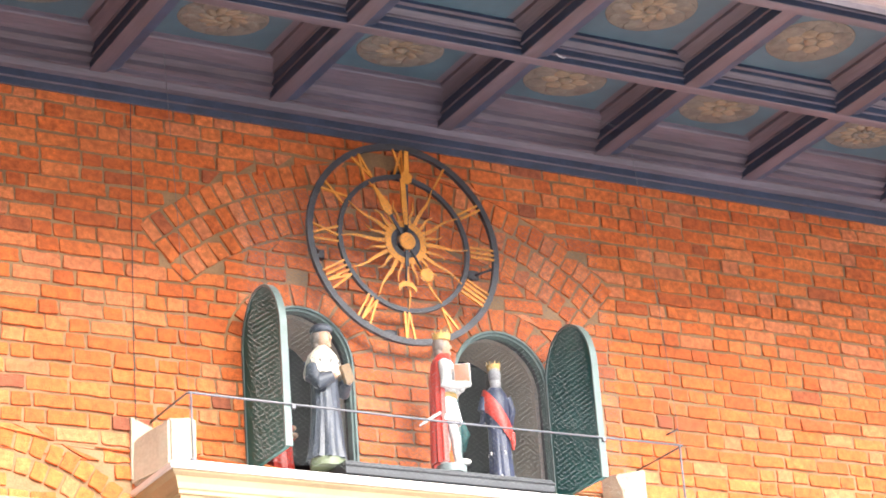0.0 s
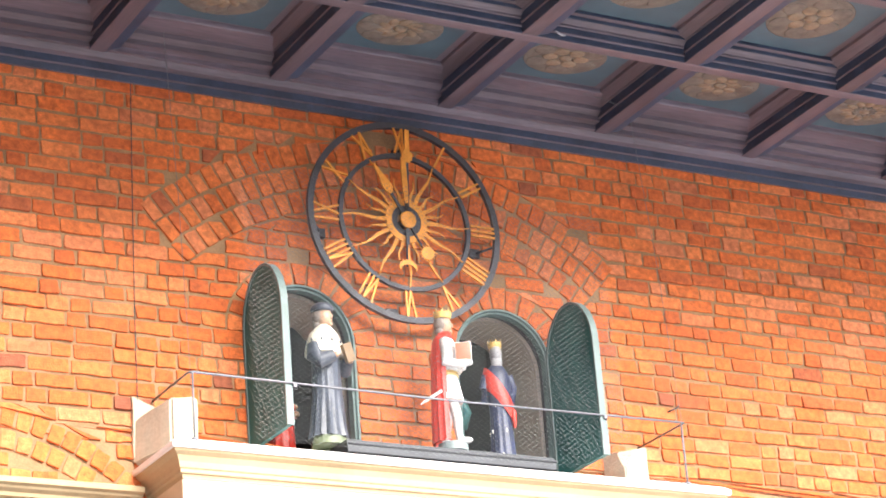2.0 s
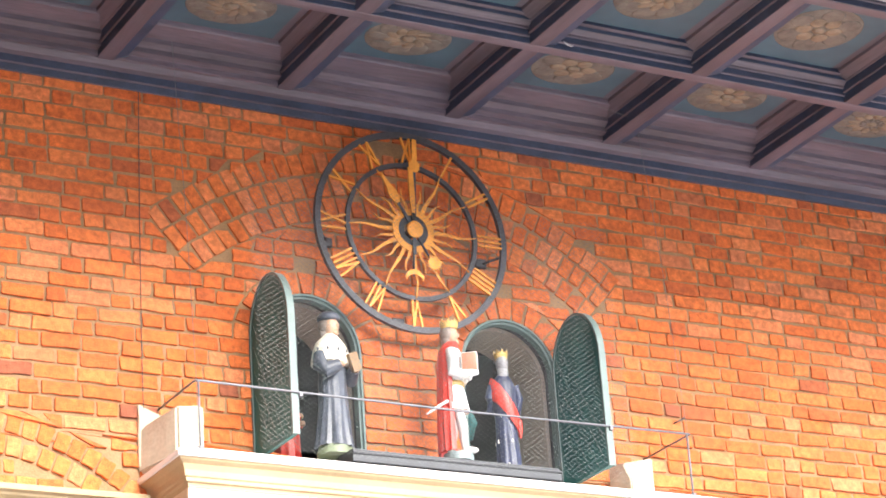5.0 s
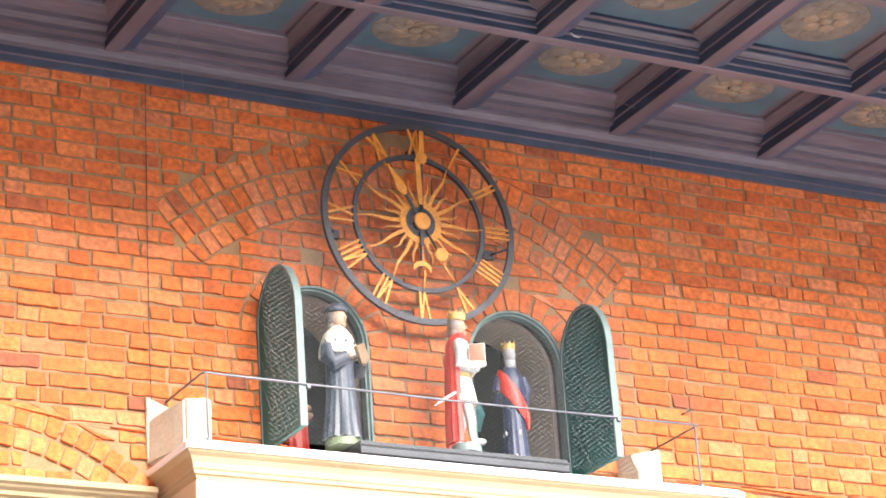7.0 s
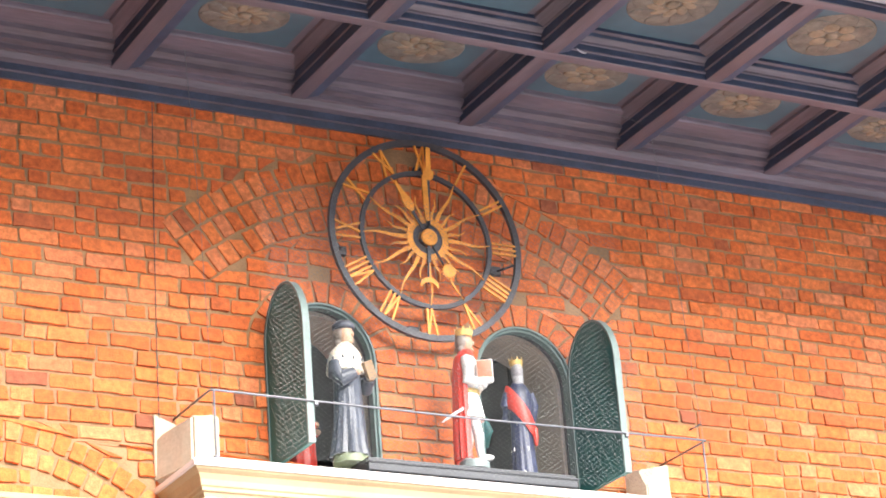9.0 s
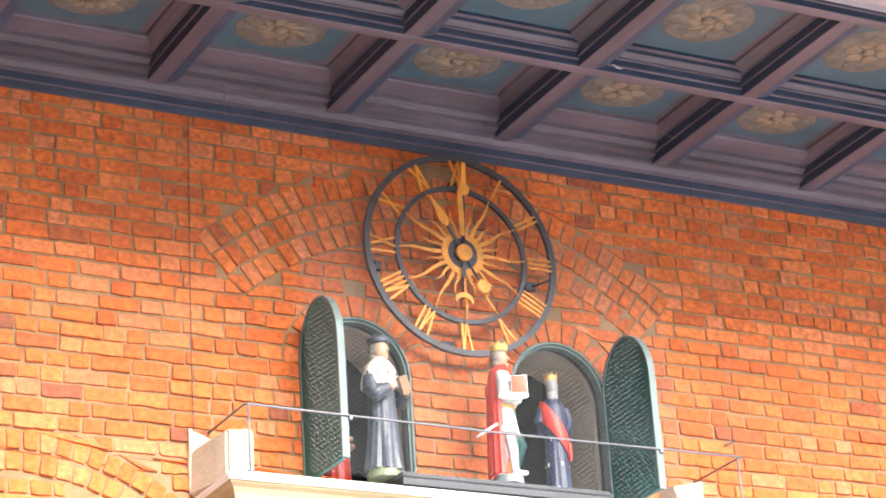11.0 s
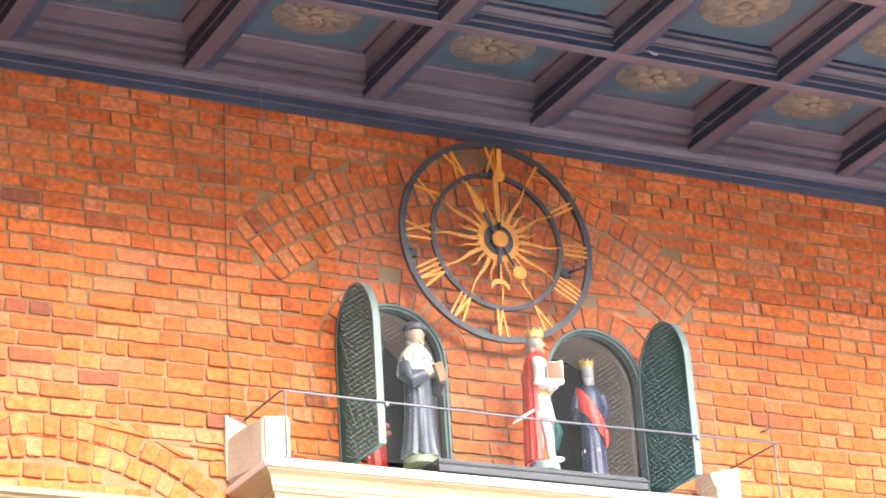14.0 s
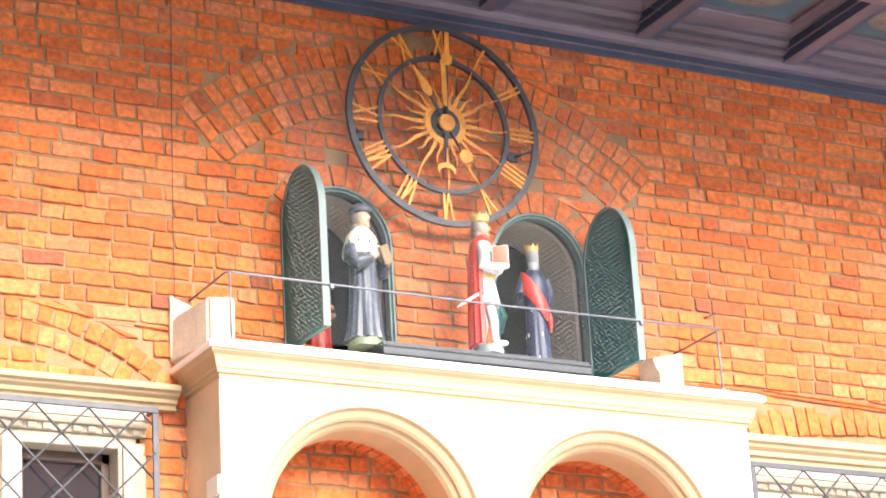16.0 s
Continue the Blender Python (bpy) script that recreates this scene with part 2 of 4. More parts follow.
# chamber behind the two openings, its lack of light put into a near-black colour
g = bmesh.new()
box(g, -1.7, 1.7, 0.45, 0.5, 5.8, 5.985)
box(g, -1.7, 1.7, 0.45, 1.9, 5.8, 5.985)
structure("chamber_floor", g, M_UNLIT, "floor of the chamber behind the openings, near-black to read as unlit", "floor")
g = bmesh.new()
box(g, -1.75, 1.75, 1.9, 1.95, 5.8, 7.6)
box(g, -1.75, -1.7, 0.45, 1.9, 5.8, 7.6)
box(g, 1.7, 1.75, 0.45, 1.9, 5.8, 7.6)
structure("chamber_wall", g, M_UNLIT, "walls of the chamber behind the openings, near-black to read as unlit", "wall")
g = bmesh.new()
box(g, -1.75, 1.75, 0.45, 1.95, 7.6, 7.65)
structure("chamber_ceiling", g, M_UNLIT, "ceiling of the chamber, near-black to read as unlit", "ceiling")

# ---- coffered eaves ----
BX, BP = 0.325, 1.142   # a cross beam's axis, and the pitch
ZB, ZP = 8.312, 8.480     # underside of beams, underside of panels
LY = (-1.14, -2.24)     # axes of the long beams
K0, K1 = -4, 6
eaves = thing("coffered_eaves", "dark brown timber eaves with painted coffers over the wall", "eaves", "", "structure")
g = bmesh.new()
box(g, -5, 8, -2.3, 0.0, ZP + 0.03, ZP + 0.10)
part("soffit_board", g, M_WOOD, eaves)
WOODX = (BX + K0 * BP - 0.06, BX + K1 * BP + 0.06)


HALF = ((0.034, 0.0), (0.040, 0.003), (0.043, 0.040), (0.054, 0.043), (0.056, 0.050), (0.059, 0.084), (0.071, 0.087), (0.074, 0.098), (0.104, 0.112), (0.112, 0.118), (0.116, 0.140), (0.146, 0.143), (0.146, 0.19))
SECTION = [(-o, h) for o, h in reversed(HALF)] + list(HALF)
# the cross beams are broader, with a deep stepped flank of two fascias in the shade colour and a sloping frame
FLANK = ((0.0, 0.0), (0.004, 0.003), (0.008, 0.056), (0.017, 0.058), (0.019, 0.064), (0.023, 0.112), (0.032, 0.114), (0.034, 0.120), (0.100, 0.146), (0.106, 0.150), (0.110, 0.166), (0.170, 0.168), (0.170, 0.20))
CROSS = [(-0.034 - o, h) for o, h in reversed(FLANK)] + [(0.062, 0.0), (0.064, 0.002), (0.142, 0.026), (0.146, 0.110), (0.166, 0.168), (0.166, 0.20)]


def shade_risers(bm):
    """The steep faces of the stepped mouldings take a dark blue in place of shade."""
    bm.normal_update()
    for f in bm.faces:
        z = [v.co.z for v in f.verts]
        if len(f.verts) == 4 and max(z) - min(z) > 0.020 and (abs(f.normal.z) < 0.25 or sum(z) / 4 < ZB + 0.03 and 0.25 < abs(f.normal.x) < 0.5):
            f.material_index = 1


for y in LY:
    g = bmesh.new()
    loft(g, [[(x, y + o, ZB + h) for o, h in SECTION] for x in WOODX])
    shade_risers(g)
    part("long_beam", g, [M_WOOD, M_SHADE], eaves)
for k in range(K0, K1 + 1):
    x = BX + k * BP
    g = bmesh.new()
    loft(g, [[(x + o, y, ZB + 0.002 + h) for o, h in CROSS] for y in (LY[1] + 0.02, -0.10)])
    shade_risers(g)
    part("cross_beam", g, [M_WOODY, M_SHADE], eaves)
# stepped cornice where the eaves meet the wall
g = bmesh.new()
prof = [(0.0, WALL_TOP), (-0.03, WALL_TOP - 0.004), (-0.038, WALL_TOP + 0.036), (-0.056, WALL_TOP + 0.040), (-0.060, WALL_TOP + 0.082), (-0.10, WALL_TOP + 0.090),
        (-0.128, WALL_TOP + 0.118), (-0.150, WALL_TOP + 0.122), (-0.154, WALL_TOP + 0.150), (-0.205, WALL_TOP + 0.158), (-0.210, WALL_TOP + 0.186), (-0.250, WALL_TOP + 0.206),
        (-0.256, WALL_TOP + 0.232), (-0.300, ZP - 0.038), (-0.385, ZP - 0.026), (-0.392, ZP - 0.018), (-0.398, ZP + 0.004), (-0.43, ZP + 0.006), (0.0, ZP + 0.02)]
loft(g, [[(x, y, z) for y, z in prof] for x in (WOODX[0], WOODX[1])])
# cornice risers of this height get the same dark blue for shade
for f in g.faces:
    z = [v.co.z for v in f.verts]
    if len(f.verts) == 4 and 0.034 < max(z) - min(z) < 0.05:
        f.material_index = 1
part("wall_cornice", g, [M_WOOD, M_SHADE], eaves)


def rosette(kind, turn, r):
    g = bmesh.new()
    n = (8, 10, 6, 12, 9)[kind]
    rings = ((0.64, 0.29), (0.36, 0.20)) if kind != 3 else ((0.70, 0.23), (0.44, 0.18), (0.22, 0.11))
    for depth, (rc, pr) in enumerate(rings):
        for i in range(n):
            a = 2 * math.pi * (i + 0.5 * depth) / n + turn
            swirl = 0.5 if kind in (1, 4) else 0.0
            pts = []
            for j in range(10):
                b = 2 * math.pi * j / 10
                u, v = math.cos(b) * pr, math.sin(b) * pr * min(1.0, 3.6 * rc / n / pr * 0.95)
                v += swirl * u * 0.8
                pts.append(((rc + u) * r, v * r))
            ca, sa = math.cos(a), math.sin(a)
            lo = [Vector((ca * p - sa * q, sa * p + ca * q, 0)) for p, q in pts]
            mid = sum(lo, Vector()) / len(lo)
            loft(g, [lo, [mid + (p - mid) * 0.8 + Vector((0, 0, -0.004 - 0.003 * depth)) for p in lo]], True, True, depth % 2)
    loft(g, [[(q * r * math.cos(2 * math.pi * i / 40), q * r * math.sin(2 * math.pi * i / 40), z) for i in range(40)] for q, z in ((0.95, 0.0), (0.93, -0.0015))], True, True, 0)
    ball(g, (0, 0, 0), (r * 0.16, r * 0.16, 0.02), 1, 10, 4)
    return mesh_of("rosette", g, [M_ROSE, M_ROSEC], True)


ROSES = [rosette(k, 0.2 * k, 0.285) for k in range(5)]
rows_y = ((-0.42, LY[0] + 0.14), (LY[0] - 0.14, LY[1] + 0.14))
for row, (ya, yb) in enumerate(rows_y):
    for k in range(K0, K1):
        xa, xb = BX + k * BP + 0.165, BX + (k + 1) * BP - 0.195
        g = bmesh.new()
        box(g, xa, xb, yb, ya, ZP - 0.004, ZP + 0.03)
        pnl = part("coffer_panel", g, M_PANEL, eaves, "blue-green painted coffer panel")
        ob = new("rosette", ROSES[(k * 3 + row * 2 + 12) % 5])
        ob.parent = pnl
        ob.matrix_basis = Matrix.Translation(((xa + xb) / 2, (ya + yb) / 2, ZP - 0.004)) @ Matrix.Diagonal((1.0, 0.80 if row == 0 else 1.0, 1.0, 1.0))
        tagged(ob, "ochre painted rosette")
# gutter along the outer edge
g = bmesh.new()
gp = [(LY[1] - 0.16, ZB - 0.01), (LY[1] - 0.17, ZB + 0.02), (LY[1] - 0.19, ZB + 0.02)]
gp += [(LY[1] - 0.26 + 0.075 * math.cos(radians(a)), ZB + 0.07 + 0.075 * math.sin(radians(a))) for a in range(-40, -200, -20)]
gp += [(LY[1] - 0.345, ZB + 0.15), (LY[1] - 0.16, ZB + 0.15)]
loft(g, [[(x, y, z) for y, z in gp] for x in (-6, 9)])
gut = tagged(part("gutter", g, M_GUTTER, None, "", False), "grey zinc gutter along the outer edge of the eaves", "gutter", "", "structure")
g = bmesh.new()
loft(g, [[(x, -2.62, 8.50), (x, -2.62, 8.58), (x, 4.0, 12.6), (x, 4.0, 12.4), (x, 0.45, 9.2), (x, -0.3, 8.56)] for x in (-12, 12)])
structure("roof", g, M_ROOF, "red tiled roof above the eaves", "roof")

# ---- white oriel with two arches below the clock ----
oriel = thing("oriel", "white plastered stone oriel with two arches and a moulded cornice", "oriel", "", "structure")
g = bmesh.new()
pierced(g, [(OX0, 3.4), (OX1, 3.4), (OX1, 5.70), (OX0, 5.70)], [arch_outline(c, OZ, OR, 3.9, 28) for c in OC], SY, -0.17)
part("front_wall", g, M_PLASTER, oriel, "white plastered front")
for s, x in ((1, OX0), (-1, OX1)):
    g = bmesh.new()
    box(g, min(x - s * 0.004, x + s * 0.12), max(x - s * 0.004, x + s * 0.12), -0.1695, 0.0035, 3.4, 5.70)
    box(g, min(x - s * 0.004, x), max(x - s * 0.004, x), SY + 0.006, -0.1695, 3.4, 5.70)
    part("side_wall", g, M_SIDE, oriel, "cream rendered side")
    g = bmesh.new()
    for o, z0, z1 in ((0.035, 5.02, 5.12), (0.02, 4.98, 5.02), (0.012, 3.4, 4.98)):
        box(g, min(x - s * o, x + s * (0.02 + o * 0.4)), max(x - s * o, x + s * (0.02 + o * 0.4)), SY - 0.002 - o * 0.4, SY + 0.14, z0, z1, 0.004)
    part("pilaster", g, M_PLASTER, oriel)
g = bmesh.new()
box(g, OX0, OX1, SY, 0.01, 3.25, 3.4)
part("oriel_floor", g, M_STONE, oriel)
for c in OC:
    g = bmesh.new()
    mp = [(OR + 0.004, SY - 0.004), (OR - 0.006, SY - 0.004), (OR - 0.02, SY + 0.02), (OR - 0.05, SY + 0.035), (OR - 0.065, SY + 0.05), (OR - 0.068, SY + 0.07), (OR - 0.09, SY + 0.085),
          (OR - 0.105, SY + 0.11), (OR - 0.105, SY + 0.32), (OR + 0.004, SY + 0.32)]
    rings = [[(c - r, y, 3.9) for r, y in mp]]
    for i in range(33):
        a = math.pi - math.pi * i / 32
        rings.append([(c + r * math.cos(a), y, OZ + r * math.sin(a)) for r, y in mp])
    rings.append([(c + r, y, 3.9) for r, y in mp])
    loft(g, rings, True, True)
    part("arch_moulding", g, M_STONE, oriel, "cream moulded stone arch")
corner = (lambda o: (OX0 - o, 0.011), lambda o: (OX0 - o, SY - o), lambda o: (OX1 + o, SY - o), lambda o: (OX1 + o, 0.011))
g = bmesh.new()
swept(g, [(-0.05, 5.66), (0.006, 5.66), (0.010, 5.682), (0.024, 5.688), (0.026, 5.706), (0.034, 5.714), (0.040, 5.745), (0.054, 5.775), (0.076, 5.792), (0.082, 5.805), (-0.05, 5.805)], corner)
part("cornice", g, M_STONE, oriel, "cream stone cornice")
g = bmesh.new()
swept(g, [(-0.06, 5.806), (0.092, 5.806), (0.097, 5.815), (0.095, 5.838), (0.06, 5.862), (-0.06, 5.905)], corner)
box(g, OX0 + 0.055, OX1 - 0.055, SY + 0.055, 0.011, 5.80, 5.905)
part("cornice_cap", g, M_SHEET, oriel, "white metal sheet on the cornice")
# brick vaults behind the arches
for c in OC:
    g = bmesh.new()
    for i in range(28):
        a0 = 180 * i / 28
        for y0, y1 in ((-0.146, -0.08), (-0.072, 0.0)):
            sector(g, c, OZ, 0.585, 0.65, a0 + 0.5, a0 + 180 / 28 - 0.5, y0, y1)
    tagged(part("vault_bricks", g, M_BRICKS, oriel), "", "", "", "stuff")
    g = bmesh.new()
    sector(g, c, OZ, 0.595, 0.66, 0, 180, -0.149, 0.011, 28)
    part("vault_bed", g, M_MORTAR, oriel)

# ---- stone ledges over the windows, windows with lattices ----
LEDGE = [(0.0, 5.588), (-0.040, 5.59), (-0.045, 5.615), (-0.068, 5.622), (-0.072, 5.642), (-0.098, 5.658), (-0.104, 5.670), (-0.128, 5.680), (-0.132, 5.706), (-0.12, 5.714), (0.0, 5.738)]
for i, (xa, xb) in enumerate(((-6.0, -1.735), (1.775, 6.0))):
    g = bmesh.new()
    loft(g, [[(x, y, 5.588 + (z - 5.588) * (1.30 if i else 1.0)) for y, z in LEDGE] for x in (xa, xb)])
    structure(f"trim_{i + 1}", g, M_STONE, "moulded cream stone ledge above a window", "ledge")


def window(i, edge, s):
    """A stone-framed window; edge is the x of its jamb next to the oriel, s its side."""
    w = thing(f"window_{i}", "stone-framed window with dark glass behind an iron lattice", "window", "", "structure", (edge, 0, 4.5))
    X = lambda d: edge + s * d

    def bx(g, d0, d1, y0, y1, z0, z1, b=0.0):
        box(g, min(X(d0), X(d1)), max(X(d0), X(d1)), y0, y1, z0, z1, b)

    g = bmesh.new()
    bx(g, 0, 2.62, -0.02, 0.3, 5.43, 5.52, 0.008)
    bx(g, 0, 2.62, -0.05, 0.3, 5.47, 5.50, 0.006)
    bx(g, 0, 2.62, -0.03, 0.3, 5.52, 5.584, 0.006)
    bx(g, 0.05, 2.6, 0.0, 0.3, 5.36, 5.43, 0.01)
    part("lintel", g, M_PALE, w, "carved pale stone lintel")
    for k in range(30):
        g = bmesh.new()
        bx(g, 0.03 + k * 0.085, 0.085 + k * 0.085, -0.035, 0.0, 5.432, 5.468, 0.008)
        part("dentil", g, M_PALE, w)
    for d0, d1 in ((0.0, 0.16), (0.70, 0.84), (1.38, 1.52), (2.06, 2.20)):
        g = bmesh.new()
        bx(g, d0, d1, -0.01, 0.3, 3.6, 5.40, 0.01)
        bx(g, d0 + 0.02, d1 - 0.02, -0.035, 0.0, 3.6, 5.38, 0.012)
        part("mullion", g, M_PALE, w, "pale stone mullion")
    for d0, d1 in ((0.16, 0.70), (0.84, 1.38), (1.52, 2.06)):
        f = bmesh.new()
        for a, b, z0, z1 in ((d0, d0 + 0.05, 3.6, 5.36), (d1 - 0.05, d1, 3.6, 5.36), (d0, d1, 5.30, 5.36), (d0, d1, 4.4, 4.45)):
            bx(f, a, b, 0.12, 0.18, z0, z1, 0.006)
        fr = part("window_frame", f, M_BROWN, w, "dark brown wooden frame")
        g = bmesh.new()
        bx(g, d0 + 0.02, d1 - 0.02, 0.145, 0.155, 3.6, 5.34)
        part("pane", g, glass, fr)
    # near-black sheet in place of the unlit room behind the panes
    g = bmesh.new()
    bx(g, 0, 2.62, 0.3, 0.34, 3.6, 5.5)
    part("backing", g, M_UNLIT, w)
    grille = tagged(thing("lattice", "iron lattice of crossed bars over the window", "lattice", "", "", (edge, -0.15, 4.5)))
    f = bmesh.new()
    for a, b, z0, z1 in ((-0.015, 0.02, 3.5, 5.527), (-0.015, 2.6, 5.528, 5.562)):
        bx(f, a, b, -0.165, -0.145, z0, z1, 0.003)
    bx(f, 0.0, 0.015, -0.15, -0.02, 5.535, 5.55)
    bx(f, 1.3, 1.315, -0.15, -0.02, 5.535, 5.55)
    part("lattice_frame", f, M_IRON, grille)
    for k in range(-7, 16):
        for lean, y in ((1, -0.161), (-1, -0.150)):
            d0 = 0.30 * k + 0.08
            lo = max(0.0, d0) if lean > 0 else max(0.0, d0 - 1.98)
            hi = min(2.58, d0 + 1.98) if lean > 0 else min(2.58, d0)
            if hi - lo > 0.05:
                f = bmesh.new()
                tube(f, [(X(d), y, 5.53 - abs(d - d0)) for d in (lo, hi)], 0.0065, 6)
                part("bar", f, M_IRON, grille, "", True)


window(1, -1.90, -1)
window(2, 1.985, 1)

# ---- arched openings: frames, linings, open shutters ----
for i, (c, s) in enumerate(DOORS):
    door = thing(f"door_{i + 1}", "round-arched opening with a grey-green frame and an open green shutter", "door", "", "structure", (c, 0, FLOOR))
    fp = [(DR + 0.010, 0.055), (DR + 0.010, -0.012), (DR - 0.004, -0.016), (DR - 0.009, 0.0), (DR - 0.018, 0.004), (DR - 0.020, 0.055)]
    g = bmesh.new()
    rings = [[(c - r, y, 5.93) for r, y in fp]]
    for k in range(29):
        a = math.pi - math.pi * k / 28
        rings.append([(c + r * math.cos(a), y, DZ + r * math.sin(a)) for r, y in fp])
    rings.append([(c + r, y, 5.93) for r, y in fp])
    loft(g, rings)
    part("door_frame", g, M_FRAME, door, "grey-green painted arched frame")
    for nm, r1, ya, yb, mm in (("rebate", DR + 0.008, 0.055, 0.13, M_IRON), ("lining", DR - 0.015, 0.13, 0.45, M_REVEAL)):
        g = bmesh.new()
        lp = [(DR + 0.011, ya), (r1, ya), (r1, yb), (DR + 0.011, yb)] if nm == "rebate" else [(DR + 0.011, ya), (r1, ya), (r1 - 0.012, yb), (DR + 0.011, yb)]
        rings = [[(c - r, y, 5.93) for r, y in lp]]
        for k in range(29):
            a = math.pi - math.pi * k / 28
            rings.append([(c + r * math.cos(a), y, DZ + r * math.sin(a)) for r, y in lp])
        rings.append([(c + r, y, 5.93) for r, y in lp])
        loft(g, rings)
        part(nm, g, mm, door)
    # shutter, open at a right angle
    hx = c - s * (DR + 0.035)
    W, zb = 0.50, 6.005
    skew = (-0.004, 0.006) if s > 0 else (-0.035, 0.020)
    lx = lambda d: hx + skew[0] + skew[1] * d / W
    top = 7.035
    leaf_pts = [(0, zb)] + [(W / 2 - W / 2 * math.cos(math.pi * k / 20), top - 0.32 + 0.32 * math.sin(math.pi * k / 20)) for k in range(21)] + [(W, zb)]
    g = bmesh.new()
    loft(g, [[(lx(d) + dx, -0.012 - d, z) for d, z in leaf_pts] for dx in (-0.014, 0.014)])
    leaf = part("shutter", g, M_DOOR, door, "dark green sheet-clad shutter standing open")
    g = bmesh.new()
    rim = [(W / 2 - (W / 2 + q) * math.cos(math.pi * k / 20), top - 0.32 + (0.32 + q) * math.sin(math.pi * k / 20)) for k in range(21) for q in (0,)]
    path = [(0, zb)] + rim + [(W, zb)]
    rr = []
    for j, (d, z) in enumerate(path):
        a, b = path[max(j - 1, 0)], path[min(j + 1, len(path) - 1)]
        t = Vector((b[0] - a[0], b[1] - a[1])).normalized()
        nx, nz = -t.y, t.x
        rr.append([(lx(d) - 0.022, -0.012 - d - nx * 0.004, z + nz * 0.004), (lx(d) + 0.022, -0.012 - d - nx * 0.004, z + nz * 0.004),
                   (lx(d) + 0.022, -0.012 - d + nx * 0.010, z - nz * 0.010), (lx(d) - 0.022, -0.012 - d + nx * 0.010, z - nz * 0.010)])
    loft(g, rr)
    part("shutter_edge", g, M_EDGE, leaf, "pale green edge strip")
    for line in range(5):
        g = bmesh.new()
        for k in range(7):
            d, z = 0.04 + line * 0.03 + k * 0.055, 6.95 - line * 0.2 - k * 0.10
            if 0.03 < d < W - 0.03 and z > zb + 0.03 and z < top - 0.32 + 0.32 * math.sqrt(max(0, 1 - ((d - W / 2) / (W / 2)) ** 2)) - 0.03:
                for sx in (-1, 1):
                    ball(g, (lx(d) + sx * 0.014, -0.012 - d, z), (0.003, 0.005, 0.005), 0, 6, 4)
        if len(g.verts):
            z_at = lambda d: 6.95 - line * 0.2 - (d - 0.04 - line * 0.03) / 0.055 * 0.10
            ends = [d for d in [0.03 + 0.01 * q for q in range(45)] if zb + 0.03 < z_at(d) < top - 0.32 + 0.32 * math.sqrt(max(0, 1 - ((d - W / 2) / (W / 2)) ** 2)) - 0.02]
            for sx in (-1, 1):
                tube(g, [(lx(d) + sx * 0.014, -0.012 - d, z_at(d)) for d in (ends[0], ends[-1])], 0.0011, 5)
            part("rivet_row", g, M_EDGE, leaf)
        else:
            g.free()
    for z in (6.25, 6.62):
        g = bmesh.new()
        tube(g, [(lx(0), -0.006, z - 0.05), (hx, -0.006, z + 0.05)], 0.012, 8)
        part("hinge", g, M_IRON, leaf)

# turntable tray
tray = thing("turntable_tray", "dark grey metal tray along the front of the turntable", "tray", "", "", (0.03, -0.44, 5.905))
g = bmesh.new()
box(g, -0.645, 0.712, -0.440, -0.428, 5.908, 5.958, 0.003)
tube(g, [(-0.645, -0.440, 5.957), (0.712, -0.440, 5.957)], 0.009, 10)
box(g, -0.645, 0.712, -0.438, -0.40, 5.958, 5.967, 0.003)
part("front_rail", g, M_TRAY, tray)
g = bmesh.new()
box(g, -0.64, 0.705, -0.428, 0.0, 5.908, FLOOR - 0.006)
part("deck", g, M_TRAY, tray)
for c, s in DOORS:
    g = bmesh.new()
    box(g, c - DR + 0.04, c + DR - 0.04, 0.004, 0.45, 5.93, FLOOR - 0.006)
    part("deck", g, M_TRAY, tray)

# ---- clock ----
CY = -0.126
clock = thing("wall_clock", "open iron wall clock with gilded sun rays and Roman numerals", "clock", "", "", (0, 0, 7.5))


def ring(bm, r0, r1, y0, y1, a0=0, a1=360, n=72):
    rings = []
    full = a1 - a0 == 360
    for i in range(n if full else n + 1):
        a = radians(a0 + (a1 - a0) * i / n)
        c_, s_ = math.cos(a), math.sin(a)
        rings.append([(r0 * c_, y0, 7.5 + r0 * s_), (r1 * c_, y0, 7.5 + r1 * s_), (r1 * c_, y1, 7.5 + r1 * s_), (r0 * c_, y1, 7.5 + r0 * s_)])
    if full:
        rings.append(rings[0])
        loft(bm, rings, True, False)
        bmesh.ops.remove_doubles(bm, verts=bm.verts[:], dist=1e-6)
    else:
        loft(bm, rings)


g = bmesh.new()
ring(g, 0.612, 0.650, CY - 0.014, CY + 0.014)
part("outer_ring", g, M_IRON, clock)
g = bmesh.new()
ring(g, 0.418, 0.446, CY - 0.012, CY + 0.012, 95, 442)
part("inner_ring", g, M_IRON, clock)
g = bmesh.new()
ring(g, 0.060, 0.118, CY - 0.02, CY + 0.02, n=32)
part("hub_ring", g, M_IRON, clock)
g = bmesh.new()
ring(g, 0.100, 0.140, CY - 0.024, CY - 0.014, n=48)
part("sun_ring", g, M_GOLD, clock)
g = bmesh.new()
tube(g, [(0, 0.012, 7.5), (0, CY - 0.045, 7.5)], 0.028, 14)
part("axle", g, M_IRON, clock)
g = bmesh.new()
tube(g, [(0, CY - 0.04, 7.5), (0, CY - 0.048, 7.5), (0, CY - 0.052, 7.5)], [0.054, 0.054, 0.046], 24)
part("hub_cap", g, M_GOLD, clock)
